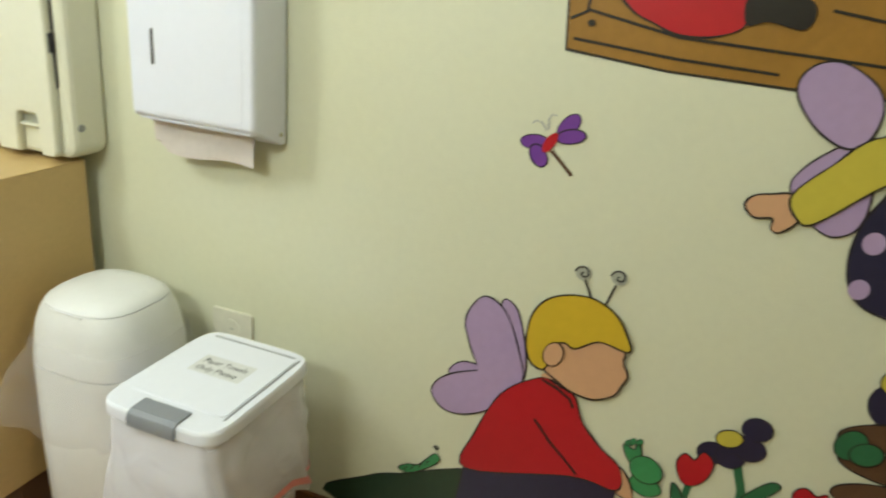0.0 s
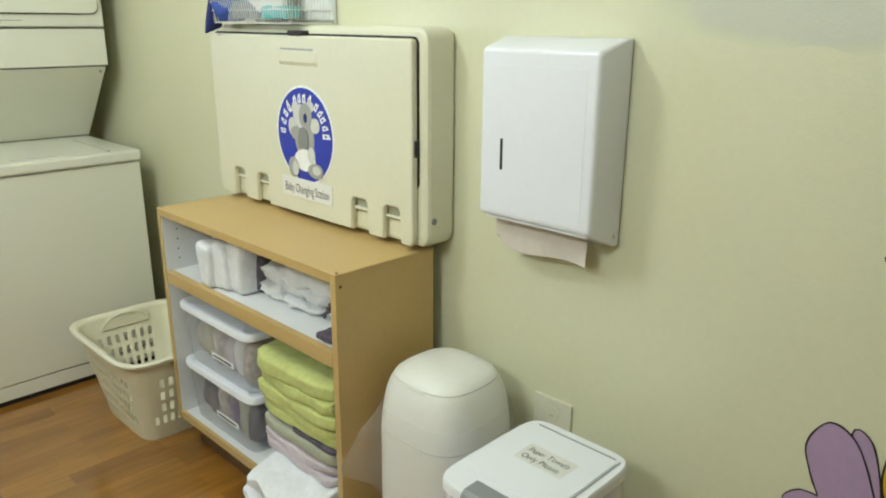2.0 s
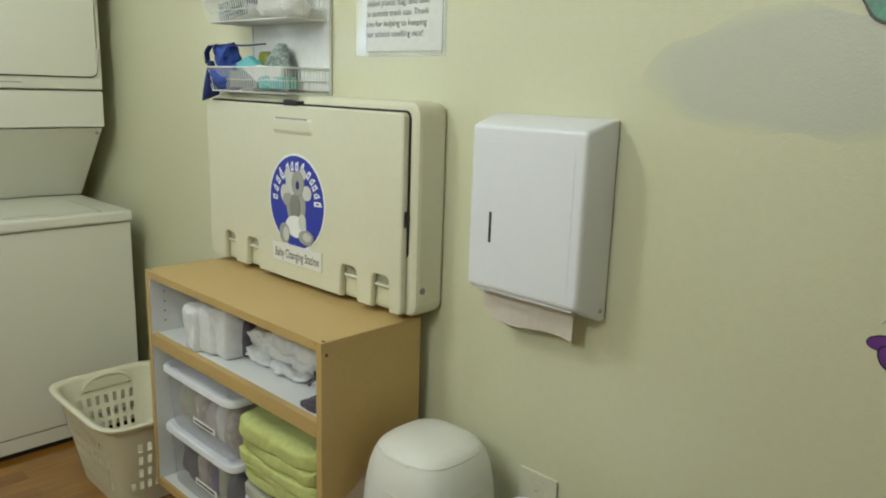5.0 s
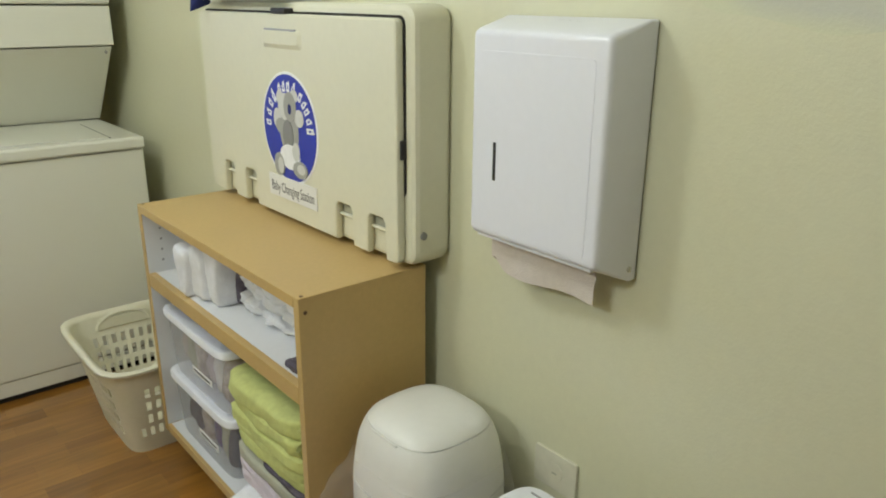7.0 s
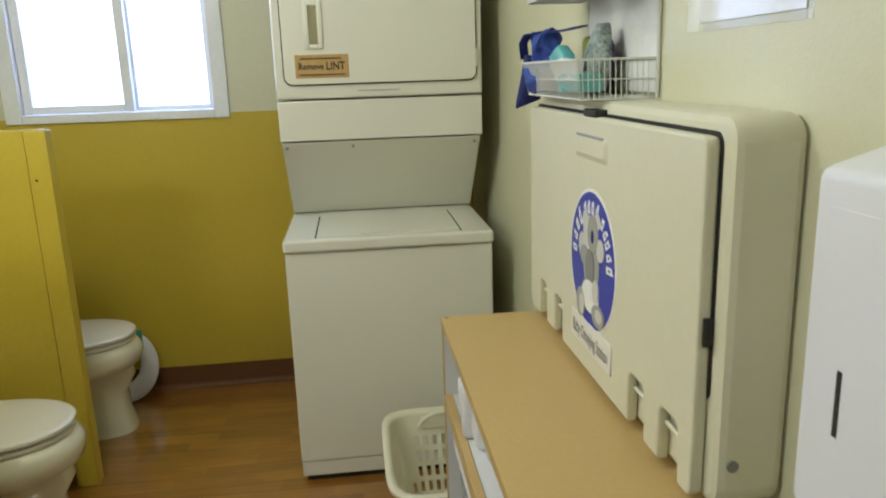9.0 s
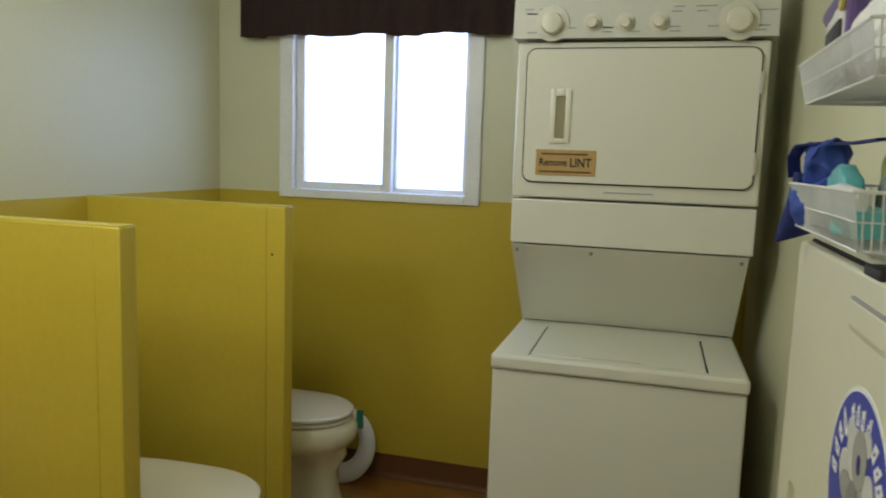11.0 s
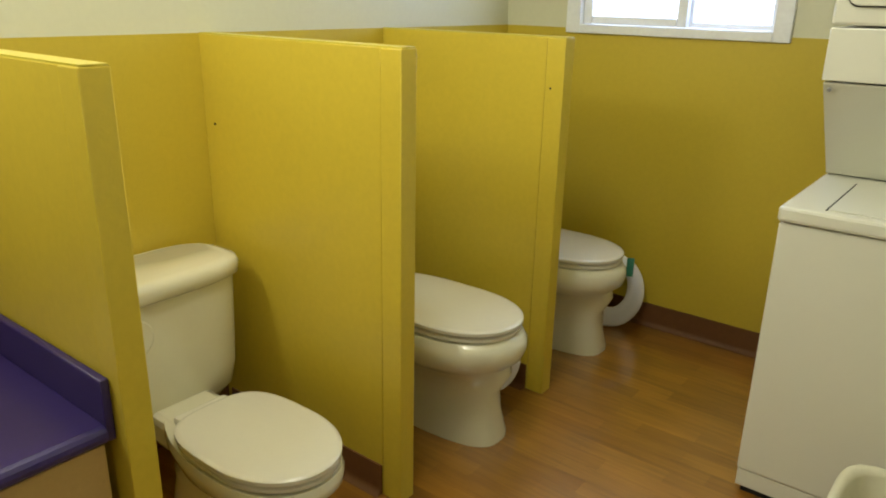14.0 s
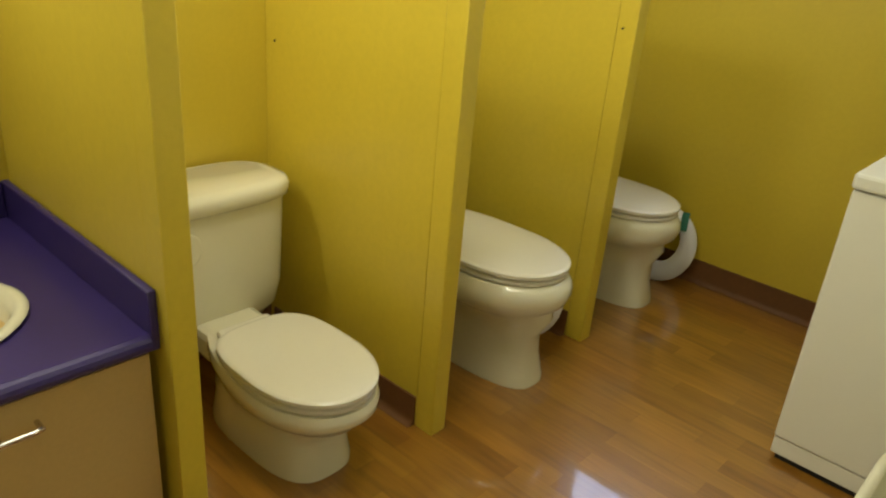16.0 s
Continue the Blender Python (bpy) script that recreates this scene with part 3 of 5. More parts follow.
def potty_ring(at, tilt, turn, label):
    """A child's padded seat ring stood on its edge."""
    bm = bmesh.new()
    n, rings = 36, []
    for i in range(n + 1):
        a = radians(-180 + 360 * i / n)
        c = Vector((0.125 * math.sin(a), 0.0, 0.15 - 0.15 * math.cos(a)))
        rad = Vector((math.sin(a), 0, -math.cos(a)))
        w = 0.036 + 0.008 * math.cos(a)
        rings.append([c + rad * (w * math.cos(q) - 0.022) + Vector((0, 0.016 * math.sin(q), 0)) for q in (2 * math.pi * k / 10 for k in range(10))])
    loft(bm, rings)
    bmesh.ops.transform(bm, matrix=pose(*at, tilt, 0, turn), verts=bm.verts[:])
    lo = min(v.co.z for v in bm.verts)
    bmesh.ops.translate(bm, verts=bm.verts[:], vec=(0, 0, 0.002 - lo))
    th = thing("potty_seat", (at[0], at[1], 0), label, "potty seat")
    part("ring", bm, M_WHITE, th, angle=60)
    b2 = bmesh.new()
    box(b2, 0.055, 0.085, -0.021, -0.012, 0.215, 0.295, bev=0.003)
    bmesh.ops.transform(b2, matrix=pose(*at, tilt, 0, turn), verts=b2.verts[:])
    bmesh.ops.translate(b2, verts=b2.verts[:], vec=(0, 0, 0.002 - lo))
    part("pad", b2, M_GREEN, th, "dark green pad")
    return th


potty_ring((-1.57, 2.81, 0.0), -8, 20, "white plastic child potty seat ring stood behind the toilet")
potty_ring((-1.66, 1.99, 0.0), -8, 10, "white plastic child potty seat ring stood beside the toilet")

# ---------------------------------------------------------------- vanity
ZV, XV = 0.597, -1.522
cab = thing("vanity_cabinet", (-1.9, 0.2, 0), "maple laminate vanity cabinet with steel bar pull", "cabinet")
part("body", boxes((XW + 0.001, XV - 0.03, -1.0, 0.585, 0.08, ZV - 0.04)), M_MAPLE, cab)
part("plinth", boxes((XW + 0.001, XV - 0.09, -1.0, 0.58, 0, 0.08)), M_PLINTH, cab)
for k, (y0, y1) in enumerate(((0.045, 0.583), (-0.475, 0.041), (-0.998, -0.479))):
    dr = part("door", boxes((XV - 0.029, XV - 0.011, y0, y1, 0.085, ZV - 0.046), bev=0.0015), M_MAPLE, cab)
    zh, ya = ZV - 0.10, y0 + 0.20
    part("handle", tube(bmesh.new(), [(XV - 0.011, ya, zh), (XV + 0.016, ya, zh), (XV + 0.018, ya + 0.01, zh), (XV + 0.018, ya + 0.12, zh), (XV + 0.016, ya + 0.13, zh), (XV - 0.011, ya + 0.13, zh)], 0.005), M_CHROME, dr, "brushed steel bar pull")
top = thing("countertop", (-1.9, 0.2, ZV - 0.04), "purple laminate countertop with side splash", "countertop")
bm = bmesh.new()
SX, SY, SA, SB = -1.80, 0.218, 0.18, 0.23
hole = [(SX + SA * math.cos(2 * math.pi * k / 40), SY + SB * math.sin(2 * math.pi * k / 40)) for k in range(40)]


def bridge_slab(bm, x0, x1, y0, y1, hole, cx, cy, z0, z1):
    """A slab with an oval opening: outer points lie where rays through the oval meet the rectangle."""
    outer = []
    for hx, hy in hole:
        dx, dy = hx - cx, hy - cy
        k = min(((x1 if dx > 0 else x0) - cx) / dx if abs(dx) > 1e-9 else 1e9, ((y1 if dy > 0 else y0) - cy) / dy if abs(dy) > 1e-9 else 1e9)
        outer.append((cx + dx * k, cy + dy * k))
    for cxn, cyn in ((x0, y0), (x0, y1), (x1, y0), (x1, y1)):
        i = min(range(len(outer)), key=lambda q: (outer[q][0] - cxn) ** 2 + (outer[q][1] - cyn) ** 2)
        outer[i] = (cxn, cyn)
    loft(bm, [[Vector((*p, z0)) for p in hole], [Vector((*p, z0)) for p in outer], [Vector((*p, z1)) for p in outer], [Vector((*p, z1)) for p in hole], [Vector((*p, z0)) for p in hole]], False, False)
    bmesh.ops.remove_doubles(bm, verts=bm.verts[:], dist=1e-5)
    return bm


bridge_slab(bm, XW + 0.001, XV - 0.006, -0.30, 0.582, hole, SX, SY, ZV - 0.038, ZV)
box(bm, XW + 0.001, XV - 0.006, -1.02, -0.301, ZV - 0.038, ZV)
tube(bm, [(XV - 0.008, -1.02, ZV - 0.019), (XV - 0.008, 0.582, ZV - 0.019)], 0.019, 14)
part("slab", bm, M_PURP, top)
part("side_splash", boxes((XW + 0.001, XV + 0.004, 0.583, 0.6005, ZV - 0.036, ZV + 0.090), bev=0.004), M_PURP, top)
part("back_splash", boxes((XW + 0.001, XW + 0.02, -1.02, 0.582, ZV + 0.001, ZV + 0.090), bev=0.004), M_PURP, top)
sink = thing("sink", (SX, SY, ZV), "white oval sink set into the purple countertop", "sink")
bm = bmesh.new()
rings = []
for r, z in ((1.0, 0.001), (1.06, 0.002), (1.075, 0.007), (1.05, 0.013), (0.97, 0.011), (0.92, -0.01), (0.85, -0.07), (0.65, -0.12), (0.3, -0.138), (0.06, -0.14)):
    rings.append([Vector((SX + SA * r * math.cos(2 * math.pi * k / 40), SY + SB * r * math.sin(2 * math.pi * k / 40), ZV + z)) for k in range(40)])
loft(bm, rings, False, True)
part("basin", bm, M_PORC, sink, angle=60)
part("drain", tube(bmesh.new(), [(SX, SY, ZV - 0.139), (SX, SY, ZV - 0.134)], 0.022, 20), M_CHROME, sink, "steel drain")

# ---------------------------------------------------------------- stacked washer and dryer
WL, WR, WF, WB = -0.772, -0.084, 1.995, 2.69
st = thing("laundry_centre", ((WL + WR) / 2, WF, 0), "white enamel stacked washer and dryer in the corner", "washing machine")
bm = boxes((WL + 0.004, WR - 0.004, WF + 0.012, WB, 0.078, 0.818), bev=0.006)
wb = part("washer_body", bm, M_ENAM, st)
part("kick_panel", boxes((WL + 0.006, WR - 0.006, WF + 0.016, WB, 0.022, 0.076), bev=0.003), M_ENAM, st)
# near-black strip stands for the shadow below the kick panel
part("base_shadow_strip", boxes((WL + 0.02, WR - 0.02, WF + 0.03, WB - 0.02, 0.0, 0.021)), M_GAP, st, "dark strip for the shadow under the washer")
part("washer_top", boxes((WL, WR, WF, WB, 0.822, 0.863), bev=0.009), M_ENAM, st)
lid = part("washer_lid", boxes((WL + 0.108, WR - 0.108, WF + 0.035, WF + 0.48, 0.8635, 0.8665), bev=0.001), M_ENAM, st)
for x in (WL + 0.105, WR - 0.105):
    part("lid_seam", boxes((x - 0.0025, x + 0.0025, WF + 0.03, WF + 0.40, 0.8632, 0.8645)), M_GAP, lid)
part("lid_grip", boxes((-0.52, -0.36, WF + 0.036, WF + 0.048, 0.8668, 0.869)), M_ENAM2, lid)
# sloped panel, band, dryer cabinet
bm = bmesh.new()
prof = [(2.485, 0.868), (2.228, 1.150), (2.226, 1.155), (2.69, 1.155), (2.69, 0.868)]
loft(bm, [[Vector((x, p, q)) for p, q in prof] for x in (WL + 0.004, WR - 0.002)])
part("sloped_panel", bm, M_ENAM, st)
for x in (WL + 0.02, (WL + WR) / 2 - 0.1, WR - 0.02):
    part("screw", tube(bmesh.new(), [(x, 2.236, 1.137), (x, 2.231, 1.134)], 0.005), M_GREY, st)
part("lower_band", boxes((WL, WR + 0.006, 2.216, 2.69, 1.160, 1.294), bev=0.004), M_ENAM, st)
dry = part("dryer_cabinet", boxes((WL, WR + 0.008, 2.213, 2.69, 1.300, 1.755), bev=0.008), M_ENAM, st)
# near-black plate behind the door gives its gap a painted shade
bm = bmesh.new()
plate(bm, rounded(-0.744, -0.094, 1.344, 1.738, 0.03), "y", 2.2095, 2.214)
part("door_gap_shade", bm, M_GAP, st, "dark plate standing for the shaded gap round the door")
bm = bmesh.new()
plate(bm, rounded(-0.740, -0.098, 1.348, 1.734, 0.027), "y", 2.200, 2.2125, bev=0.003)
door = part("dryer_door", bm, M_ENAM, st)
bm = bmesh.new()
for r in ((-0.666, -0.650, 1.462, 1.618), (-0.622, -0.606, 1.462, 1.618), (-0.650, -0.622, 1.462, 1.476), (-0.650, -0.622, 1.598, 1.618)):
    box(bm, r[0], r[1], 2.193, 2.2005, r[2], r[3], bev=0.002)
part("door_grip", bm, M_ENAM, door)
# flat plate; the pocket's shade is in its colour
part("grip_shade", boxes((-0.650, -0.622, 2.1985, 2.2003, 1.476, 1.598)), M_GRIP_SHADE, door, "dark olive plate coloured as the shaded grip pocket")
for z in (1.42, 1.64):
    part("hinge", boxes((-0.1, -0.092, 2.196, 2.21, z - 0.03, z + 0.03), bev=0.002), M_ENAM2, door)
part("badge_line", boxes((-0.50, -0.36, 2.2105, 2.2128, 1.321, 1.324)), M_GREY, st)
bm = bmesh.new()
loft(bm, [[Vector((x, p, q)) for p, q in ((2.188, 1.762), (2.206, 1.935), (2.23, 1.95), (2.69, 1.95), (2.69, 1.762))] for x in (WL - 0.012, WR + 0.02)])
con = part("console", bm, M_ENAM2, st, "pale grey control console")
for x, r in ((-0.672, 0.036), (-0.558, 0.019), (-0.467, 0.019), (-0.376, 0.019), (-0.166, 0.038)):
    y0 = 2.192
    bm = tube(bmesh.new(), [(x, y0 + 0.004, 1.804), (x, y0 - 0.004, 1.8035), (x, y0 - 0.005, 1.8035), (x, y0 - 0.022, 1.802), (x, y0 - 0.025, 1.802)], [r * 1.42, r * 1.38, r * 0.88, r * 0.82, r * 0.7], 28)
    part("knob", bm, M_KNOB, con)
for i in range(26):
    x = random.choice((-0.735, -0.70, -0.61, -0.52, -0.43, -0.33, -0.27, -0.23, -0.11, -0.085)) + random.uniform(-0.01, 0.01)
    z = random.choice((1.778, 1.79, 1.832, 1.845))
    yy = 2.188 + (z - 1.762) * 0.104
    part("dial_marking", boxes((x - 0.014, x + 0.014, yy - 0.0012, yy + 0.001, z - 0.0016, z + 0.0016)), M_GREY, con)
sg = thing("lint_sign", (-0.615, 2.199, 1.37), "tan card sign stuck on the dryer door", "sign")
part("card", boxes((-0.702, -0.527, 2.1975, 2.1995, 1.368, 1.443)), M_SIGN, sg)
lettering("Remove", 0.030, on_north(-0.692, 1.396, 2.197), M_INK, sg, width=0.082, bold=0.0006)
lettering("LINT", 0.036, on_north(-0.602, 1.394, 2.197), M_INK, sg, width=0.062, bold=0.0008)
for z, a, b in ((1.430, -0.685, -0.55), (1.378, -0.69, -0.54)):
    part("line_of_print", boxes((a, b, 2.1968, 2.198, z - 0.002, z + 0.003)), M_DBRN, sg)

# ---------------------------------------------------------------- open shelf unit with laundry
KX0, KX1, KY0, KY1, KZ = -0.340, -0.038, 0.482, 1.337, 0.800
sh = thing("shelf_unit", ((KX0 + KX1) / 2, (KY0 + KY1) / 2, 0), "maple laminate open shelf unit with white inside, half full", "shelf")
part("top_board", boxes((KX0, KX1, KY0 + 0.0195, KY1 - 0.0195, KZ - 0.022, KZ - 0.0032)), M_MAPLE, sh)
part("top_laminate", boxes((KX0 - 0.0005, KX1, KY0 - 0.0005, KY1 + 0.0005, KZ - 0.003, KZ), bev=0.001), M_MAPLE, sh)
part("side_board", boxes((KX0, KX1, KY0, KY0 + 0.019, 0.112, KZ - 0.0034), bev=0.001), M_MAPLE, sh)
part("side_board", boxes((KX0, KX1, KY1 - 0.019, KY1, 0.112, KZ - 0.0034), bev=0.001), M_MAPLE, sh)
part("side_lining", boxes((KX0 + 0.003, KX1, KY0 + 0.0192, KY0 + 0.021, 0.135, KZ - 0.023)), M_MELA, sh, "white melamine lining")
part("side_lining", boxes((KX0 + 0.003, KX1, KY1 - 0.021, KY1 - 0.0192, 0.135, KZ - 0.023)), M_MELA, sh, "white melamine lining")
part("back_board", boxes((KX1 - 0.008, KX1 - 0.001, KY0 + 0.022, KY1 - 0.022, 0.135, KZ - 0.023)), M_MELA, sh, "white melamine back")
part("shelf_board", boxes((KX0 + 0.021, KX1 - 0.009, KY0 + 0.022, KY1 - 0.022, 0.588, 0.606)), M_MELA, sh, "white melamine shelf")
part("shelf_rail", boxes((KX0 + 0.001, KX0 + 0.02, KY0 + 0.022, KY1 - 0.022, 0.570, 0.608), bev=0.001), M_MAPLE, sh)
part("bottom_board", boxes((KX0 + 0.012, KX1 - 0.009, KY0 + 0.022, KY1 - 0.022, 0.116, 0.134)), M_MELA, sh, "white melamine bottom shelf")
part("bottom_rail", boxes((KX0 + 0.001, KX0 + 0.0115, KY0 + 0.022, KY1 - 0.022, 0.112, 0.136), bev=0.001), M_MAPLE, sh)
part("plinth", boxes((KX0 + 0.06, KX1 - 0.005, KY0 + 0.012, KY1 - 0.012, 0.0, 0.1115)), M_PLINTH, sh, "dark recessed plinth")
for y in (KY0 + 0.009, KY1 - 0.009):
    part("screw", tube(bmesh.new(), [(KX0 + 0.012, y, KZ - 0.001), (KX0 + 0.012, y, KZ + 0.001)], 0.004, 10), M_PLINTH, sh)
part("screw", tube(bmesh.new(), [(KX0 + 0.014, KY0 + 0.001, KZ - 0.03), (KX0 + 0.014, KY0 - 0.001, KZ - 0.03)], 0.004, 10), M_PLINTH, sh)
for x in (KX0 + 0.045, KX1 - 0.06):
    for z in (0.64, 0.67, 0.70, 0.73):
        part("peg_hole", tube(bmesh.new(), [(x, KY1 - 0.0208, z), (x, KY1 - 0.0215, z)], 0.0035, 8), M_GREY, sh)


def cloth(name, rows, material, label, category="cloth", amp=0.006, seed=1, freq=14, p=5.0, cuts=9, sag=0.0):
    """A folded pile: each row is one folded layer, a part of its own; sag: how far it droops past the shelf edge."""
    x0, x1, y0, y1, z0 = rows[0][:5]
    th = thing(name, ((x0 + x1) / 2, (y0 + y1) / 2, z0), label, category) if len(rows) > 1 else None
    for k, r in enumerate(rows):
        bm = bmesh.new()
        soft(bm, *r, amp=amp, seed=seed + k, freq=freq, p=p, cuts=cuts)
        for v in bm.verts if sag else ():
            v.co.z -= max(0.0, KX0 - v.co.x) * (sag - 0.5 * (v.co.y - 0.65))
        if th is None:
            return solid(name, bm, material, label, category, angle=80)
        part("fold", bm, material, th, angle=80)
    return th


# top shelf
cloth("folded_cloth", [(-0.296 - 0.016 * k, -0.10, 0.962 + 0.058 * k, 1.026 + 0.058 * k, 0.608, 0.752 - 0.010 * k) for k in range(3)], M_CLW,
      "white cotton cloths folded upright on the shelf", amp=0.007, seed=3, freq=14, p=16)
for k, q in enumerate(((-0.24, -0.06, 1.165, 1.225, 0.608, 0.70), (-0.20, -0.06, 1.215, 1.275, 0.608, 0.665), (-0.21, -0.06, 1.19, 1.29, 0.66, 0.715))):
    bm = bmesh.new()
    soft(bm, *q, amp=0.013, seed=70 + k, freq=24, cuts=11, p=4)
    solid("crumpled_cloth", bm, M_CLW, "crumpled white cotton cloth at the back of the shelf", "cloth", "crumpled cloths on the shelf", angle=80)
HEAP = ((-0.250, -0.06, 0.84, 0.965, 0.608, 0.652, 14), (-0.235, -0.06, 0.85, 0.955, 0.648, 0.692, 15), (-0.245, -0.05, 0.70, 0.865, 0.608, 0.640, 13), (-0.250, -0.05, 0.655, 0.86, 0.636, 0.672, 11),
        (-0.240, -0.05, 0.63, 0.85, 0.668, 0.722, 9), (-0.235, -0.06, 0.515, 0.66, 0.608, 0.655, 15), (-0.225, -0.06, 0.51, 0.645, 0.65, 0.716, 12))
for k, q in enumerate(HEAP):
    bm = bmesh.new()
    soft(bm, *q[:6], amp=0.019, seed=80 + k * 3, freq=q[6] * 1.5, cuts=19, p=6)
    solid("crumpled_cloth", bm, M_CLW, "crumpled white cotton cloth heaped on the shelf", "cloth", "crumpled cloths on the shelf", angle=80)
cloth("dark_cloth", [(-0.245, -0.12, 0.94, 0.975, 0.608, 0.728)], M_CLD, "dark patterned cloth between white cloths", amp=0.012, seed=25)
for k, (y, z) in enumerate(((0.648, 0.66), (0.578, 0.672), (0.545, 0.64))):
    bm = bmesh.new()
    tube(bm, [(-0.252 + 0.004 * math.sin(i), y - 0.008 * i + 0.006 * math.sin(2 * i + k), z - 0.034 + 0.011 * i) for i in range(7)], 0.0035, 6)
    solid("cloth_trim", bm, M_CLD, "dark striped hem of a white cloth", "cloth", "dark hems on the shelf", angle=80)
cloth("striped_cloth", [(-0.318, -0.25, 0.53, 0.60, 0.608, 0.624)], M_CLD, "dark patterned scrap of cloth on the shelf", amp=0.010, seed=21)
# storage boxes


def storage_box(y0, y1, z0, z1, fill, label):
    th = thing("storage_box", (-0.19, (y0 + y1) / 2, z0), label, "storage box", "storage boxes on the shelf")
    bm = bmesh.new()
    x0, x1 = -0.325, -0.07
    cx, cy, hx, hy = (x0 + x1) / 2, (y0 + y1) / 2, (x1 - x0) / 2, (y1 - y0) / 2
    loft(bm, [egg(cx, cy, z, hx * k, hx * k, hy * k, 40, 9) for z, k in ((z0, 0.86), (z0 + 0.006, 0.89), (z1 - 0.028, 0.96), (z1 - 0.026, 0.99), (z1 - 0.02, 0.99))], True, False)
    part("tub", bm, M_CLEAR, th, "clear plastic tub")
    bm = bmesh.new()
    loft(bm, [egg(cx, cy, z, hx * k, hx * k, hy * k, 40, 9) for z, k in ((z1 - 0.022, 1.0), (z1 - 0.019, 1.025), (z1 - 0.008, 1.025), (z1 - 0.001, 1.0), (z1, 0.93), (z1 - 0.004, 0.9), (z1 - 0.004, 0.3))])
    part("lid", bm, M_LID, th, "white snap lid")
    part("label_strip", boxes((x0 + 0.009, x0 + 0.0105, cy - 0.1, cy + 0.02, z0 + 0.055, z0 + 0.072)), M_WPRINT, th, "white paper label")
    part("line_of_print", boxes((x0 + 0.008, x0 + 0.0095, cy - 0.09, cy + 0.01, z0 + 0.061, z0 + 0.066)), M_INK, th)
    for k in range(6):
        ya = y0 + 0.03 + (y1 - y0 - 0.06) * k / 6
        bm = bmesh.new()
        soft(bm, x0 + 0.026 + 0.006 * (k % 3), x1 - 0.025, ya, ya + (y1 - y0 - 0.06) / 6 + 0.004, z0 + 0.008, z1 - 0.036 - 0.012 * ((k * 2 + 1) % 3), amp=0.008, seed=int(z0 * 90) + k, freq=22, cuts=6, p=4)
        solid("stored_cloth", bm, fill[k % len(fill)], "clothes packed inside a clear storage box", "cloth", "clothes in the storage boxes", angle=80)
    return th


storage_box(0.905, 1.305, 0.135, 0.325, (M_CLD, M_CLGR, M_PURPLE, M_CLM, M_CLD), "clear plastic storage box with white lid and dark clothes")
storage_box(0.905, 1.305, 0.3275, 0.515, (M_CLM, M_CLW, M_CLP, M_CLM, M_CLGR), "clear plastic storage box with white lid and pale clothes")
# towels at the near end, lowest first
cloth("folded_sheet", [(-0.405 - 0.02 * ((k * 2) % 3), -0.12, 0.518 + 0.008 * (k % 2), 0.815 - 0.012 * k, 0.136 + 0.02 * k, 0.157 + 0.0205 * k) for k in range(5)], M_CLW,
      "white cotton sheet folded and hanging over the shelf edge", "sheet", amp=0.013, seed=31, freq=17, p=10, cuts=13, sag=0.22)
cloth("folded_blanket", [(-0.350, -0.08, 0.512, 0.83, 0.238, 0.268), (-0.346, -0.08, 0.515, 0.83, 0.264, 0.296)], M_CLP, "pale lilac blanket folded on the shelf", "blanket", amp=0.010, seed=33, p=8)
cloth("folded_blanket", [(-0.347, -0.08, 0.508, 0.83, 0.296, 0.334)], M_CLGR, "grey green blanket folded on the shelf", "blanket", amp=0.008, seed=35, p=8)
cloth("folded_cloth", [(-0.343, -0.08, 0.508, 0.70, 0.333, 0.346)], M_CLD, "dark cloth folded between towels", amp=0.003, seed=36, p=9)
cloth("folded_towel", [(-0.343, -0.07, 0.508, 0.835, 0.346, 0.374), (-0.346, -0.07, 0.506, 0.84, 0.370, 0.398), (-0.350, -0.07, 0.506, 0.842, 0.395, 0.432)], M_CLG, "lime green towelling folded on the shelf", "towel", amp=0.010, seed=37, freq=11, p=9)
pile = cloth("folded_towel", [(-0.350, -0.07, 0.512, 0.85, 0.430, 0.468), (-0.352, -0.07, 0.515, 0.855, 0.464, 0.512)], M_CLG, "lime green towelling folded on top of the pile", "towel", amp=0.012, seed=39, freq=10, p=7)
bm = bmesh.new()
spiral = [(-0.325 + (0.006 + 0.0024 * k) * math.cos(k * 0.55), 0.468 + (0.006 + 0.0024 * k) * math.sin(k * 0.55)) for k in range(16)]
tube(bm, [(x, 0.5085, z) for x, z in spiral], 0.005, 8)
part("rolled_end", bm, M_CLG, pile, "rolled towel end", angle=80)

# ---------------------------------------------------------------- laundry basket
bk = thing("laundry_basket", (-0.29, 1.60, 0), "cream plastic slatted laundry basket, empty, on the floor", "laundry basket")


def bring(z, grow=0.0, n=48):
    """Basket outline at height z, its points evenly spaced: wider towards the rim."""
    k = z / 0.31
    fine = egg(-0.285, 1.60, z, 0.130 + 0.058 * k + grow, 0.130 + 0.058 * k + grow, 0.175 + 0.07 * k + grow, 480, 6.0)
    run = [0.0]
    for a, b in zip(fine, fine[1:] + fine[:1]):
        run.append(run[-1] + (b - a).length)
    out, i = [], 0
    for q in range(n):
        goal = run[-1] * q / n
        while run[i + 1] < goal:
            i += 1
        out.append(fine[i].lerp(fine[(i + 1) % 480], (goal - run[i]) / max(1e-9, run[i + 1] - run[i])))
    return out


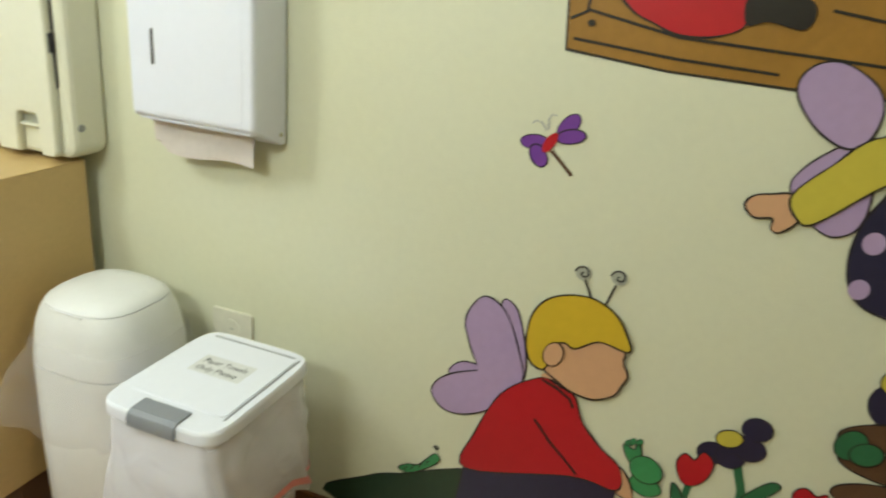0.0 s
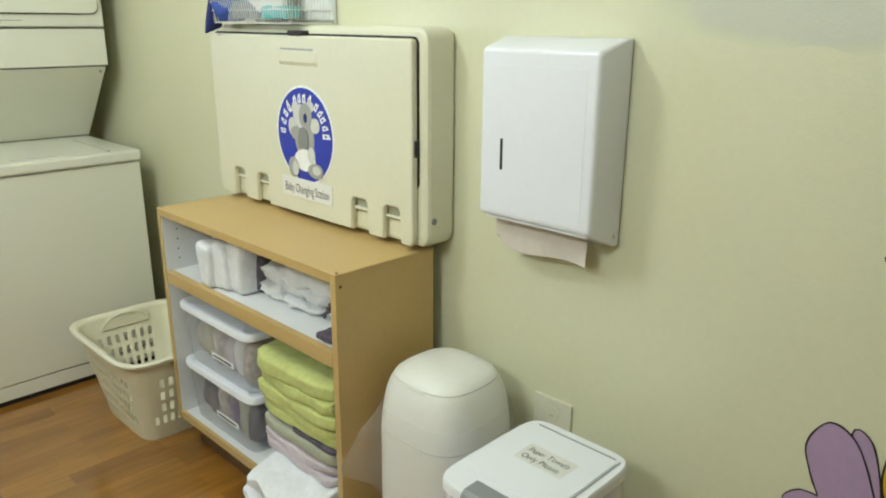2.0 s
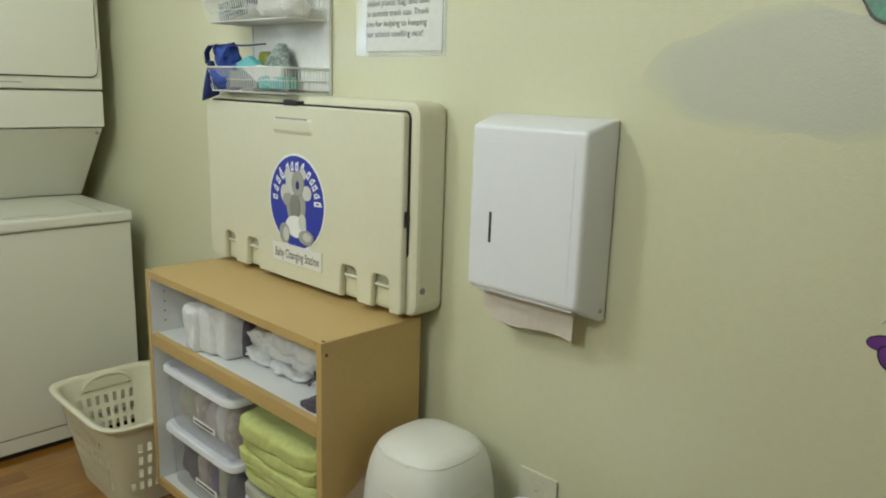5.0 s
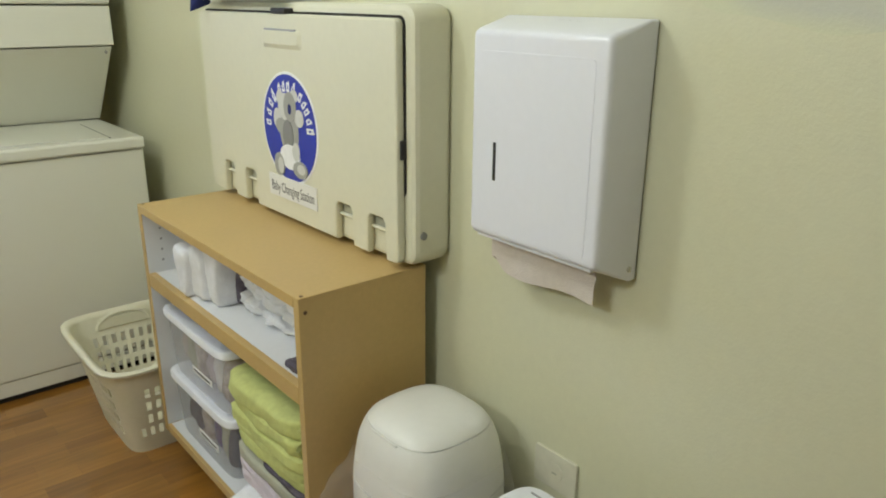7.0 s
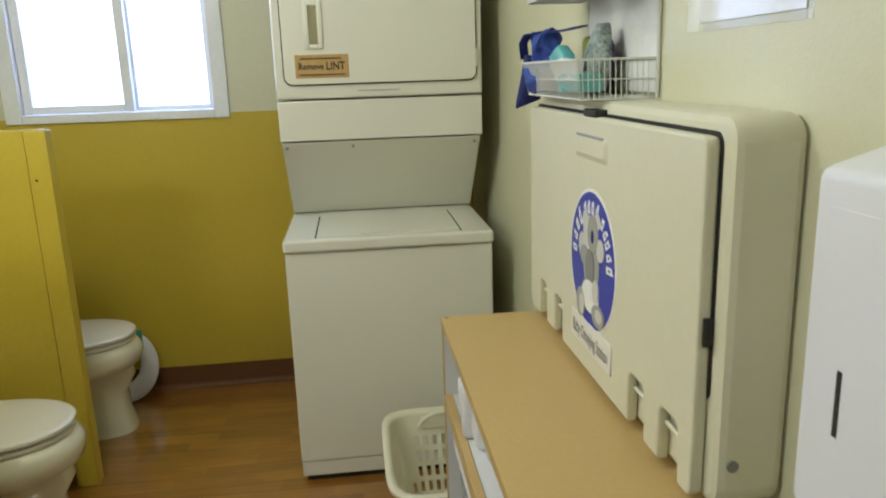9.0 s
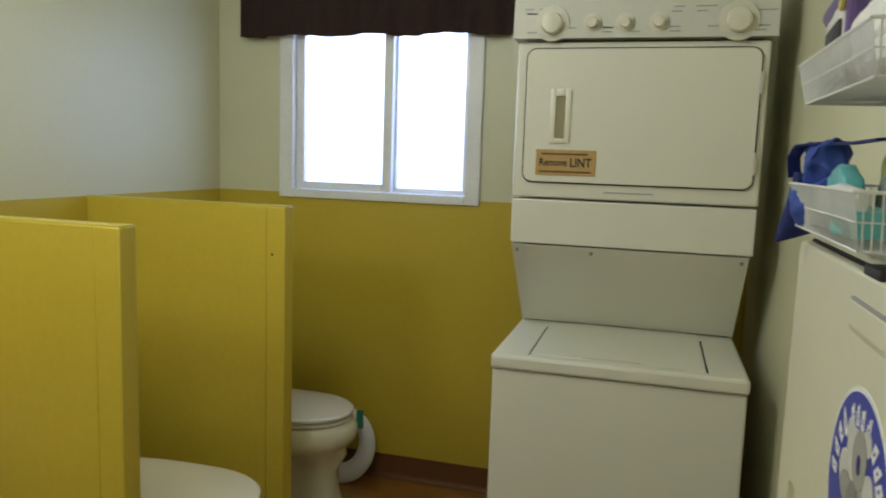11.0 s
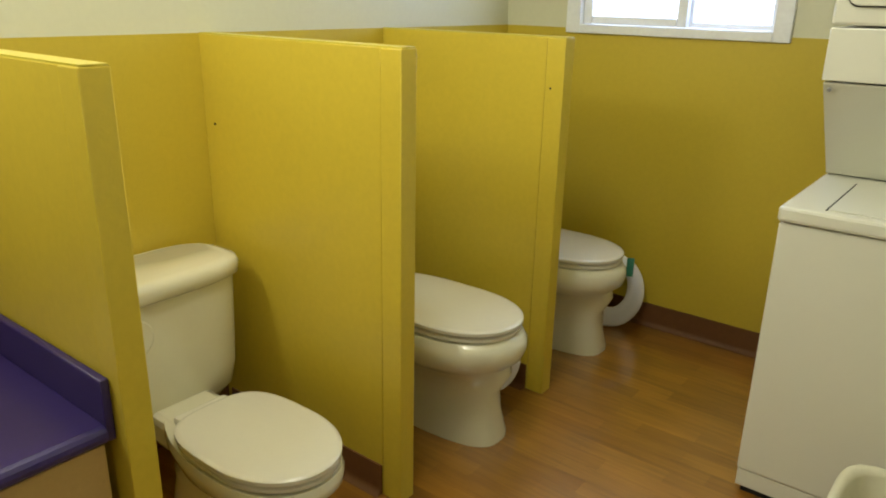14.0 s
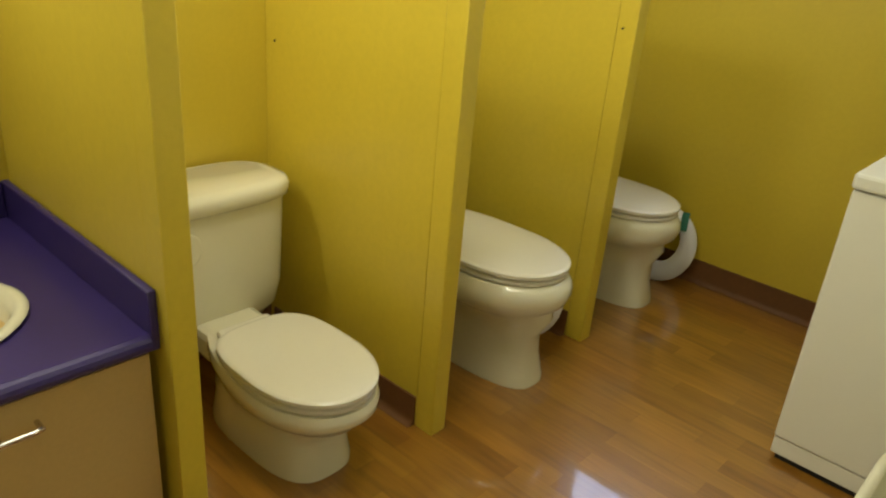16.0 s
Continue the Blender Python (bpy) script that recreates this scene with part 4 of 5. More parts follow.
bm = bmesh.new()
N = 96
levels = [0.0, 0.012, 0.045, 0.06, 0.092, 0.108, 0.14, 0.156, 0.188, 0.204, 0.236, 0.25, 0.31]
outer = [[bm.verts.new(p) for p in bring(z, 0.0, N)] for z in levels]
inner = [[bm.verts.new(p) for p in bring(z + 0.001, -0.0035, N)] for z in levels]
for j in range(len(levels) - 1):
    open_row = levels[j] >= 0.045 and levels[j + 1] <= 0.24 and (j % 2 == 1)
    for i in range(N):
        mid = outer[j][i].co
        corner = abs(mid.x + 0.285) > 0.105 and abs(mid.y - 1.60) > 0.15
        slot = open_row and i % 2 == 0 and not corner
        i2 = (i + 1) % N
        if not slot:
            bm.faces.new((outer[j][i], outer[j][i2], outer[j + 1][i2], outer[j + 1][i]))
            bm.faces.new((inner[j][i2], inner[j][i], inner[j + 1][i], inner[j + 1][i2]))
        else:
            for a, b in (((j, i), (j, i2)), ((j, i2), (j + 1, i2)), ((j + 1, i2), (j + 1, i)), ((j + 1, i), (j, i))):
                bm.faces.new((outer[a[0]][a[1]], outer[b[0]][b[1]], inner[b[0]][b[1]], inner[a[0]][a[1]]))
bm.faces.new(outer[0][::-1])
bm.faces.new(inner[0])
part("body", bm, M_BASK, bk)
bm = bmesh.new()
loft(bm, [bring(0.302, -0.004), bring(0.300, 0.012), bring(0.306, 0.02), bring(0.314, 0.018), bring(0.317, 0.008), bring(0.312, -0.004), bring(0.302, -0.004)], False, False)
bmesh.ops.remove_doubles(bm, verts=bm.verts[:], dist=1e-5)
part("rim", bm, M_BASK, bk, angle=70)
for y, s in ((1.838, -1), (1.362, 1)):
    bm = bmesh.new()
    pts = [(-0.285 + 0.085 * math.cos(radians(a)), y + s * 0.012, 0.262 + 0.05 * math.sin(radians(a))) for a in range(0, 181, 12)]
    tube(bm, pts, 0.006)
    box(bm, -0.365, -0.205, y + s * 0.012 - 0.003, y + s * 0.012 + 0.003, 0.262, 0.30, bev=0.002)
    part("handle", bm, M_BASK, bk, "moulded arched hand grip")

# ---------------------------------------------------------------- changing station
cs = thing("changing_station", (0.0, 0.91, 0.812), "beige plastic fold-down baby changing station, closed", "changing station")
CY0, CY1, CZ0, CZ1 = 0.455, 1.366, 0.812, 1.318
bm = bmesh.new()
plate(bm, rounded(CY0 - 0.008, CY1, CZ0, CZ1, 0.032), "x", -0.092, -0.001, bev=0.012)
part("shell", bm, M_CHANGE, cs)
# black plate puts the gap's shade round the folding panel
bm = bmesh.new()
plate(bm, rounded(CY0 + 0.019, CY1 - 0.003, CZ0 + 0.14, CZ1 - 0.021, 0.018), "x", -0.0935, -0.09)
part("panel_gap_shade", bm, M_GAP, cs, "black plate standing for the shaded gap round the folding panel")
out = []
y0, y1, z0, z1 = CY0 + 0.023, CY1 - 0.006, CZ0 + 0.004, CZ1 - 0.026
notches = ((0.520, 0.586), (0.640, 0.708), (1.085, 1.150), (1.212, 1.275))
for k in range(7):
    a = radians(90 * k / 6)
    out.append((y1 - 0.02 + 0.02 * math.cos(a), z1 - 0.02 + 0.02 * math.sin(a)))
for k in range(7):
    a = radians(90 + 90 * k / 6)
    out.append((y0 + 0.012 + 0.012 * math.cos(a), z1 - 0.012 + 0.012 * math.sin(a)))
for k in range(7):
    a = radians(180 + 90 * k / 6)
    out.append((y0 + 0.015 + 0.015 * math.cos(a), z0 + 0.015 + 0.015 * math.sin(a)))
for a, b in notches:
    out += [(a, z0), (a + 0.004, z0 + 0.078), (a + 0.012, z0 + 0.086), (b - 0.012, z0 + 0.086), (b - 0.004, z0 + 0.078), (b, z0)]
for k in range(7):
    a = radians(270 + 90 * k / 6)
    out.append((y1 - 0.03 + 0.03 * math.cos(a), z0 + 0.03 + 0.03 * math.sin(a)))
bm = bmesh.new()
plate(bm, out[::-1], "x", -0.112, -0.093, bev=0.005)
panel = part("folding_panel", bm, M_CHANGE, cs)
for a, b in notches:
    # beige plastic in shade here, so the plate is coloured darker
    part("hinge_shade", boxes((-0.0945, -0.0915, a + 0.006, b - 0.006, z0 + 0.05, z0 + 0.078)), M_CLGR, cs, "grey-green plate coloured as shade in the hinge opening")
    part("hinge_pin", tube(bmesh.new(), [(-0.099, a + 0.004, z0 + 0.058), (-0.099, b - 0.004, z0 + 0.058)], 0.004, 10), M_CHANGE, cs)
bm = bmesh.new()
loft(bm, [[Vector((x, p, q)) for p, q in rounded(0.82 + d, 1.00 - d, 1.216 + d, 1.258 - d * 0.4, 0.010)] for x, d in ((-0.112, 0.0), (-0.1135, 0.003), (-0.117, 0.010))])
part("grip", bm, M_CHANGE, panel, "moulded pull grip")
# no slot is cut; a grey strip paints its shade
part("grip_slot_shade", boxes((-0.1155, -0.1122, 0.842, 0.985, 1.254, 1.2595)), M_GREY, panel, "grey strip coloured as the shade in the grip slot")
part("latch", boxes((-0.114, -0.088, 0.885, 0.952, CZ1 - 0.027, CZ1 - 0.014), bev=0.003), M_INK, cs, "black latch")
part("latch", boxes((-0.106, -0.093, CY0 + 0.0175, CY0 + 0.0225, 1.03, 1.068), bev=0.0015), M_INK, cs, "black side latch")
part("bolt", tube(bmesh.new(), [(-0.072, CY0 - 0.007, 0.878), (-0.072, CY0 - 0.011, 0.878)], 0.008, 16), M_SHADE2, cs, "steel pivot bolt")
# round badge and label
by, bz = 0.895, 1.036


def disc(y, z, ry, rz, x0, x1, n=48):
    bm = bmesh.new()
    return plate(bm, [(y + ry * math.cos(2 * math.pi * k / n), z + rz * math.sin(2 * math.pi * k / n)) for k in range(n)], "x", x0, x1)


badge = part("badge_rim", disc(by, bz, 0.128, 0.131, -0.1128, -0.1118), M_WPRINT, panel, "white badge rim")
part("badge_disc", disc(by, bz, 0.122, 0.125, -0.1134, -0.1129), M_BLUE, badge, "blue round badge")
SHAPES = (  # dy, dz, ry, rz, layer, paint
    (0, -0.006, 0.044, 0.060, 0, M_SHADE), (0.012, 0.050, 0.034, 0.032, 1, M_PALE), (-0.010, 0.052, 0.028, 0.034, 2, M_SHADE), (0.036, 0.070, 0.016, 0.018, 0, M_PALE), (-0.030, 0.078, 0.017, 0.015, 0, M_PALE),
    (-0.010, 0.047, 0.008, 0.012, 3, M_DNAV), (0.052, 0.020, 0.018, 0.024, 1, M_PALE), (-0.050, 0.030, 0.020, 0.020, 1, M_PALE), (0.036, 0.004, 0.024, 0.018, 1, M_SHADE), (0.004, -0.014, 0.024, 0.036, 2, M_SHADE2),
    (0, -0.066, 0.046, 0.030, 3, M_WPRINT), (-0.030, -0.050, 0.016, 0.022, 4, M_PALE), (0.052, -0.090, 0.024, 0.028, 4, M_SHADE), (-0.046, -0.090, 0.032, 0.020, 4, M_SHADE), (0.044, -0.092, 0.014, 0.020, 5, M_PALE), (-0.052, -0.088, 0.018, 0.012, 5, M_PALE))
for lv, (dy, dz, ry, rz, _, m) in enumerate(sorted(SHAPES, key=lambda q: q[4])):
    part("badge_shape", disc(by + dy, bz + dz, ry, rz, -0.1138 - 0.0002 * lv, -0.1133, 24), m, badge, "plain printed shape")
# three groups of plain bars round the upper rim
for k, turn in enumerate((176, 163, 150, 139, 126, 107, 93, 80, 68, 47, 33, 18, 3)):
    a = radians(turn)
    h, w = (0.017 if k in (0, 5, 9) else 0.0125), 0.0065
    for f0, f1, e0, e1 in ((-1, -0.35, -1, 1), (-0.35, 1, -1, -0.5), (0.35, 1, -0.5, 0.7 - 0.4 * (k % 2)), (-0.35, 0.35, 0.2, 0.8)):
        pts = [(by - math.cos(a) * (0.098 + e * h) - math.sin(a) * g * w, bz + math.sin(a) * (0.098 + e * h) - math.cos(a) * g * w) for e, g in ((e0, f0), (e1, f0), (e1, f1), (e0, f1))]
        part("badge_mark", plate(bmesh.new(), [(2 * by - y, z) for y, z in pts], "x", -0.1138, -0.1133), M_WPRINT, badge, "plain white bar")
lab = part("label_plate", boxes((-0.1150, -0.1118, 0.782, 1.008, 0.862, 0.916), bev=0.001), M_PAIL, panel, "raised beige label plate")
lettering("Baby Changing Station", 0.036, on_east(0.995, 0.876, -0.1153), M_INK, lab, width=0.20)

# ---------------------------------------------------------------- towel dispenser
ds = thing("towel_dispenser", (0, 0.137, 0.91), "white steel folded paper towel dispenser on the wall", "towel dispenser")
bm = bmesh.new()
rings = []
for x, inset, r in ((-0.005, 0.0, 0.004), (-0.018, 0.0, 0.004), (-0.088, 0.0, 0.010), (-0.095, 0.001, 0.010), (-0.098, 0.003, 0.010), (-0.0997, 0.006, 0.010), (-0.1001, 0.010, 0.010)):
    k = max(0.0, (-x - 0.018) / 0.082)
    rings.append([Vector((x, y, z)) for y, z in rounded(-0.006 + 0.006 * k + inset, 0.287 - 0.005 * k - inset, 0.904 + 0.034 * k + inset, 1.301 - 0.021 * k - inset, r)])
loft(bm, rings)
part("cabinet", bm, M_STEEL, ds, angle=50)
part("wall_plate", boxes((-0.0045, -0.0005, -0.004, 0.285, 0.905, 1.299)), M_GREY, ds, "dark mounting plate behind the cabinet")
bm = bmesh.new()
plate(bm, rounded(0.024, 0.262, 0.950, 1.248, 0.010), "x", -0.1007, -0.1, bev=0.0003)
dd = part("door", bm, M_STEEL, ds)
part("sight_slot", boxes((-0.1018, -0.1008, 0.2195, 0.2255, 1.038, 1.102)), M_INK, dd, "dark sight slot")
part("bottom_lip", boxes((-0.092, -0.082, 0.014, 0.268, 0.930, 0.9385), bev=0.002), M_STEEL, ds)
part("screw", tube(bmesh.new(), [(-0.022, 0.000, 0.926), (-0.022, -0.0075, 0.926)], 0.005, 12), M_CHROME, ds)
for k in range(3):
    part("vent_hole", tube(bmesh.new(), [(-0.035, 0.115 + 0.016 * k, 1.2925), (-0.035, 0.115 + 0.016 * k, 1.2962)], 0.003, 8), M_GREY, ds)
bm = bmesh.new()
rows = []
for z, x in ((0.921, -0.050), (0.900, -0.051), (0.880, -0.052), (0.857, -0.050)):
    rows.append([Vector((x + 0.002 * math.sin(u * 9 + z * 50), 0.036 + u * 0.236, z + (0.022 * max(0, u - 0.86) / 0.14 if z < 0.87 else 0) + (0.004 * math.sin(u * 7) if z < 0.87 else 0))) for u in (k / 24 for k in range(25))])
loft(bm, rows, False, False, closed=False)
b2 = bmesh.new()
loft(b2, [[p + Vector((0.0012, 0, 0)) for p in r] for r in rows], False, False, closed=False)
solid("paper_towel", add(bm, b2), M_PAPER, "beige folded paper towel hanging from the dispenser", "paper towel")

# ---------------------------------------------------------------- pail and bin
pl = thing("diaper_pail", (-0.178, 0.300, 0), "ivory plastic diaper pail with clear liner over it", "diaper pail")
pc = (-0.178, 0.300)
bm = bmesh.new()
loft(bm, [egg(*pc, z, k, k, k * 1.02, 48, p) for z, k, p in ((0, 0.120, 3.4), (0.01, 0.126, 3.4), (0.30, 0.131, 3.4), (0.48, 0.132, 3.2), (0.50, 0.132, 3.2))])
part("body", bm, M_PAIL, pl, angle=50)
bm = bmesh.new()
loft(bm, [egg(*pc, z, k, k, k * 1.02, 48, p) for z, k, p in ((0.503, 0.131, 3.2), (0.53, 0.130, 3.2), (0.57, 0.126, 3.1), (0.60, 0.121, 3.1), (0.625, 0.114, 3.0), (0.640, 0.107, 3.0))])
hood = part("hood", bm, M_PAIL, pl, angle=50)
bm = bmesh.new()
loft(bm, [egg(*pc, z, k, k, k * 1.02, 48, p) for z, k, p in ((0.642, 0.1055, 3.0), (0.648, 0.102, 3.0), (0.657, 0.092, 2.9), (0.665, 0.072, 2.8), (0.670, 0.044, 2.6), (0.671, 0.015, 2.2))])
part("lid", bm, M_PAIL, pl, angle=50)
part("lid_tab", boxes((pc[0] - 0.110, pc[0] - 0.1, pc[1] - 0.04, pc[1] + 0.04, 0.636, 0.641), bev=0.002), M_PAIL, pl)
bm = bmesh.new()
rings = []
for z, k in ((0.56, 0.130), (0.545, 0.136), (0.53, 0.139), (0.51, 0.142), (0.49, 0.145), (0.465, 0.147), (0.44, 0.150), (0.42, 0.153), (0.40, 0.157), (0.385, 0.161), (0.37, 0.164), (0.362, 0.160)):
    r = egg(*pc, z, k, k, k, 72, 3.6)
    out = []
    for i, p in enumerate(r):
        a = 2 * math.pi * i / 72
        flare = max(0, math.cos(a - radians(125))) ** 5 * max(0, 0.53 - z) * 0.42
        w = (0.53 - z) * 0.06 * math.sin(a * 11 + z * 30) + flare + 0.012 * min(1, (0.54 - z) * 12) * noise.noise(Vector((p.x * 28, p.y * 28, z * 22)))
        out.append(Vector((p.x + math.cos(a) * w, p.y + math.sin(a) * w, z + 0.012 * math.sin(a * 3 + 1) * (0.53 - z) * 6)))
    rings.append(out)
loft(bm, rings, False, False)
part("liner", bm, M_BAG, pl, "clear plastic liner hanging over the pail", angle=180)
pl.scale = (0.97, 0.97, 0.90)

bn = thing("waste_bin", (-0.28, -0.036, 0), "white plastic waste bin with flap lid and milky liner", "waste bin")
bx0, bx1, by0, by1 = -0.428, -0.124, -0.154, 0.088
cxb, cyb, hxb, hyb = (bx0 + bx1) / 2, (by0 + by1) / 2, (bx1 - bx0) / 2, (by1 - by0) / 2
bm = bmesh.new()
loft(bm, [egg(cxb, cyb, z, hxb * k, hxb * k, hyb * k, 52, 7) for z, k in ((0, 0.80), (0.01, 0.83), (0.461, 0.955), (0.5075, 0.965))])
part("body", bm, M_WHITE, bn, angle=50)
bm = bmesh.new()
loft(bm, [egg(cxb, cyb, z, hxb * k, hxb * k, hyb * k, 52, 7) for z, k in ((0.508, 0.985), (0.509, 1.0), (0.525, 1.0), (0.5305, 0.992), (0.533, 0.975), (0.533, 0.9), (0.533, 0.2))])
ld = part("lid_frame", bm, M_WHITE, bn, "white lid")
bm = bmesh.new()
plate(bm, rounded(bx0 + 0.055, bx1 - 0.03, by0 + 0.022, by1 - 0.022, 0.012), "z", 0.5332, 0.5352, bev=0.0008)
flap = part("flap", bm, M_WHITE, ld)
part("flap_seam", boxes((bx0 + 0.05, bx1 - 0.028, by0 + 0.0165, by0 + 0.0195, 0.533, 0.5345)), M_GREY, ld)
part("flap_seam", boxes((bx1 - 0.026, bx1 - 0.023, by0 + 0.03, by1 - 0.03, 0.533, 0.5345)), M_GREY, ld)
bm = bmesh.new()
loft(bm, [[Vector((x, y, z)) for x, z in ((bx0 - 0.006, 0.509), (bx0 - 0.007, 0.522), (bx0 - 0.003, 0.532), (bx0 + 0.006, 0.537), (bx0 + 0.040, 0.5375), (bx0 + 0.040, 0.531), (bx0 + 0.012, 0.513))] for y in (cyb - 0.047, cyb + 0.047)])
part("latch", bm, M_LATCH, ld, "grey push latch")
part("paper_label", boxes((bx0 + 0.15, bx0 + 0.21, cyb - 0.055, cyb + 0.055, 0.5353, 0.5356)), M_CARD, flap, "white paper label")
mt = lambda x: Matrix(((0, 1, 0, x), (-1, 0, 0, cyb + 0.046), (0, 0, 1, 0.536), (0, 0, 0, 1)))
lettering("Paper Towels", 0.022, mt(bx0 + 0.184), M_INK, flap, width=0.092)
lettering("Only Please", 0.022, mt(bx0 + 0.159), M_INK, flap, width=0.086)
bm = bmesh.new()
rings, edge = [], []
for j, (z, k) in enumerate(((0.507, 0.978), (0.48, 0.985), (0.461, 0.99), (0.435, 1.0), (0.411, 1.005), (0.385, 1.012), (0.361, 1.02), (0.34, 1.028), (0.321, 1.035), (0.305, 1.03), (0.293, 0.99))):
    out = []
    for i, p in enumerate(egg(cxb, cyb, z, hxb * k, hxb * k, hyb * k, 96, 6)):
        a = 2 * math.pi * i / 96
        w = (0.491 - z) * (0.05 * math.sin(a * 13 + z * 40) + 0.03 * math.sin(a * 5 + 2) + 0.03)
        w += 0.010 * min(1, (0.5 - z) * 14) * noise.noise(Vector((p.x * 26, p.y * 26, z * 20)))
        out.append(Vector((p.x + math.cos(a) * w, p.y + math.sin(a) * w, z + (0.491 - z) * (0.13 * math.sin(a * 2 + 0.7) + 0.05 * math.sin(a * 7)))))
    rings.append(out)
loft(bm, rings, False, False)
part("liner", bm, M_BAG2, bn, "milky plastic liner folded over the rim", angle=180)
bm = bmesh.new()
lo, up = rings[8], rings[9]
band = [[p + (p - Vector((cxb, cyb, p.z))).normalized() * 0.002 for p in lo], [p + (p - Vector((cxb, cyb, p.z))).normalized() * 0.003 for p in up]]
loft(bm, band, False, False)
part("drawstring", bm, M_PINK, bn, "pink drawstring band", angle=180)

# outlet plate
ol = thing("wall_outlet", (0, 0.128, 0.472), "ivory wall outlet plate", "outlet")
bm = bmesh.new()
plate(bm, rounded(0.076, 0.180, 0.432, 0.512, 0.006), "x", -0.007, -0.0005, bev=0.002)
pt = part("plate", bm, M_IVORY, ol)
rc = part("receptacle", disc(0.128, 0.472, 0.019, 0.02, -0.0085, -0.0068, 24), M_IVORY, ol)
part("slot", boxes((-0.0088, -0.0084, 0.122, 0.134, 0.468, 0.471)), M_CLGR, rc)

# ---------------------------------------------------------------- wire rack on the wall
rk = thing("wire_rack", (0, 1.07, 1.318), "white coated wire rack with two baskets on the wall", "wire rack")
RY0, RY1 = 0.884, 1.262
part("back_panel", boxes((-0.007, -0.003, RY0 + 0.006, RY1 - 0.006, 1.33, 1.584), bev=0.001), M_WPRINT, rk, "white backing panel")
bm = tube(bmesh.new(), [(-0.006, RY0, 1.322), (-0.006, RY0, 1.588), (-0.006, RY1, 1.588), (-0.006, RY1, 1.322)], 0.0035)
part("back_frame", bm, M_WIRE, rk)


def wire_basket(y0, y1, z0, z1, depth):
    x1, x0, ins = -0.012, -0.012 - depth, 0.012

    def rail(z, d, r):
        return tube(bmesh.new(), [(x1, y0 + d, z), (x0 + d, y0 + d, z), (x0 + d, y1 - d, z), (x1, y1 - d, z), (x1, y0 + d, z)], r, 6)

    bk_ = part("wire_basket", rail(z1, 0.0, 0.0024), M_WIRE, rk, "white wire basket")
    part("rail", rail((z0 + z1) / 2, ins * 0.5, 0.0012), M_WIRE, bk_)
    part("rail", rail(z0, ins, 0.0018), M_WIRE, bk_)
    n = int((y1 - y0) / 0.0115)
    for i in range(n + 1):
        u = i / n
        ya, yb = y0 + (y1 - y0) * u, y0 + ins + (y1 - y0 - 2 * ins) * u
        part("wire", tube(bmesh.new(), [(x0, ya, z1), (x0 + ins, yb, z0), (x1, yb, z0)], 0.0013, 5), M_WIRE, bk_)
    m = int(depth / 0.0095)
    for i in range(1, m):
        x = x0 + (x1 - x0) * i / m
        for ya, yb in ((y0, y0 + ins), (y1, y1 - ins)):
            part("wire", tube(bmesh.new(), [(x, ya, z1), (min(x + ins * 0.5, x1), yb, z0)], 0.0010, 5), M_WIRE, bk_)
    return bk_


wire_basket(0.885, 1.30, 1.512, 1.572, 0.135)
wire_basket(0.885, 1.29, 1.3215, 1.388, 0.135)
# packs in the upper basket
bm = bmesh.new()
soft(bm, -0.125, -0.03, 1.09, 1.245, 1.5155, 1.655, amp=0.004, seed=50, p=8)
dp = thing("diaper_pack", (-0.08, 1.15, 1.5155), "white and purple printed diaper pack in the wire basket", "diaper pack")
part("bag", bm, M_PACK, dp)
part("purple_band", boxes((-0.128, -0.024, 1.084, 1.25, 1.630, 1.660), bev=0.012), M_PURPLE, dp, "purple printed top")
part("purple_end", boxes((-0.127, -0.026, 1.086, 1.108, 1.545, 1.64), bev=0.010), M_PURPLE, dp, "purple printed end")
part("print_patch", boxes((-0.130, -0.122, 1.125, 1.205, 1.578, 1.612), bev=0.004), M_INK, dp, "dark printed patch")
part("print_band", boxes((-0.1285, -0.122, 1.092, 1.240, 1.520, 1.570), bev=0.003), M_PATT, dp, "grey printed lower half")
part("print_dot", disc(1.112, 1.628, 0.011, 0.011, -0.1315, -0.127, 20), M_YELL, dp, "yellow printed dot")
for z in (1.545, 1.530):
    part("line_of_print", boxes((-0.1295, -0.128, 1.11, 1.20, z - 0.003, z + 0.003)), M_INK, dp)
dp.rotation_euler.x = radians(-7)
dp.location.z += 0.003
bm = bmesh.new()
soft(bm, -0.06, -0.02, 1.005, 1.068, 1.5155, 1.648, amp=0.003, seed=52, p=9)
solid("blue_pack", bm, M_SKYB, "bright blue pack behind a plastic bag", "pack")
bm = bmesh.new()
soft(bm, -0.128, -0.05, 0.962, 1.070, 1.5155, 1.632, amp=0.016, seed=54, freq=21, p=2.6, cuts=21)
soft(bm, -0.130, -0.05, 0.892, 1.000, 1.5155, 1.574, amp=0.012, seed=55, freq=24, p=2.8, cuts=17)
solid("plastic_bag", bm, M_WBAG, "crumpled white plastic bag stuffed in the wire basket", "plastic bag", angle=80)
# lower basket
bm = bmesh.new()
soft(bm, -0.14, -0.07, 1.175, 1.275, 1.325, 1.40, amp=0.018, seed=60, freq=22, p=4)
soft(bm, -0.135, -0.085, 1.205, 1.282, 1.385, 1.452, amp=0.016, seed=61, freq=26, p=3.5)
solid("blue_bag", bm, M_NAVY, "blue cloth bag bunched in the wire basket", "bag", angle=80)
bm = bmesh.new()
rings = []
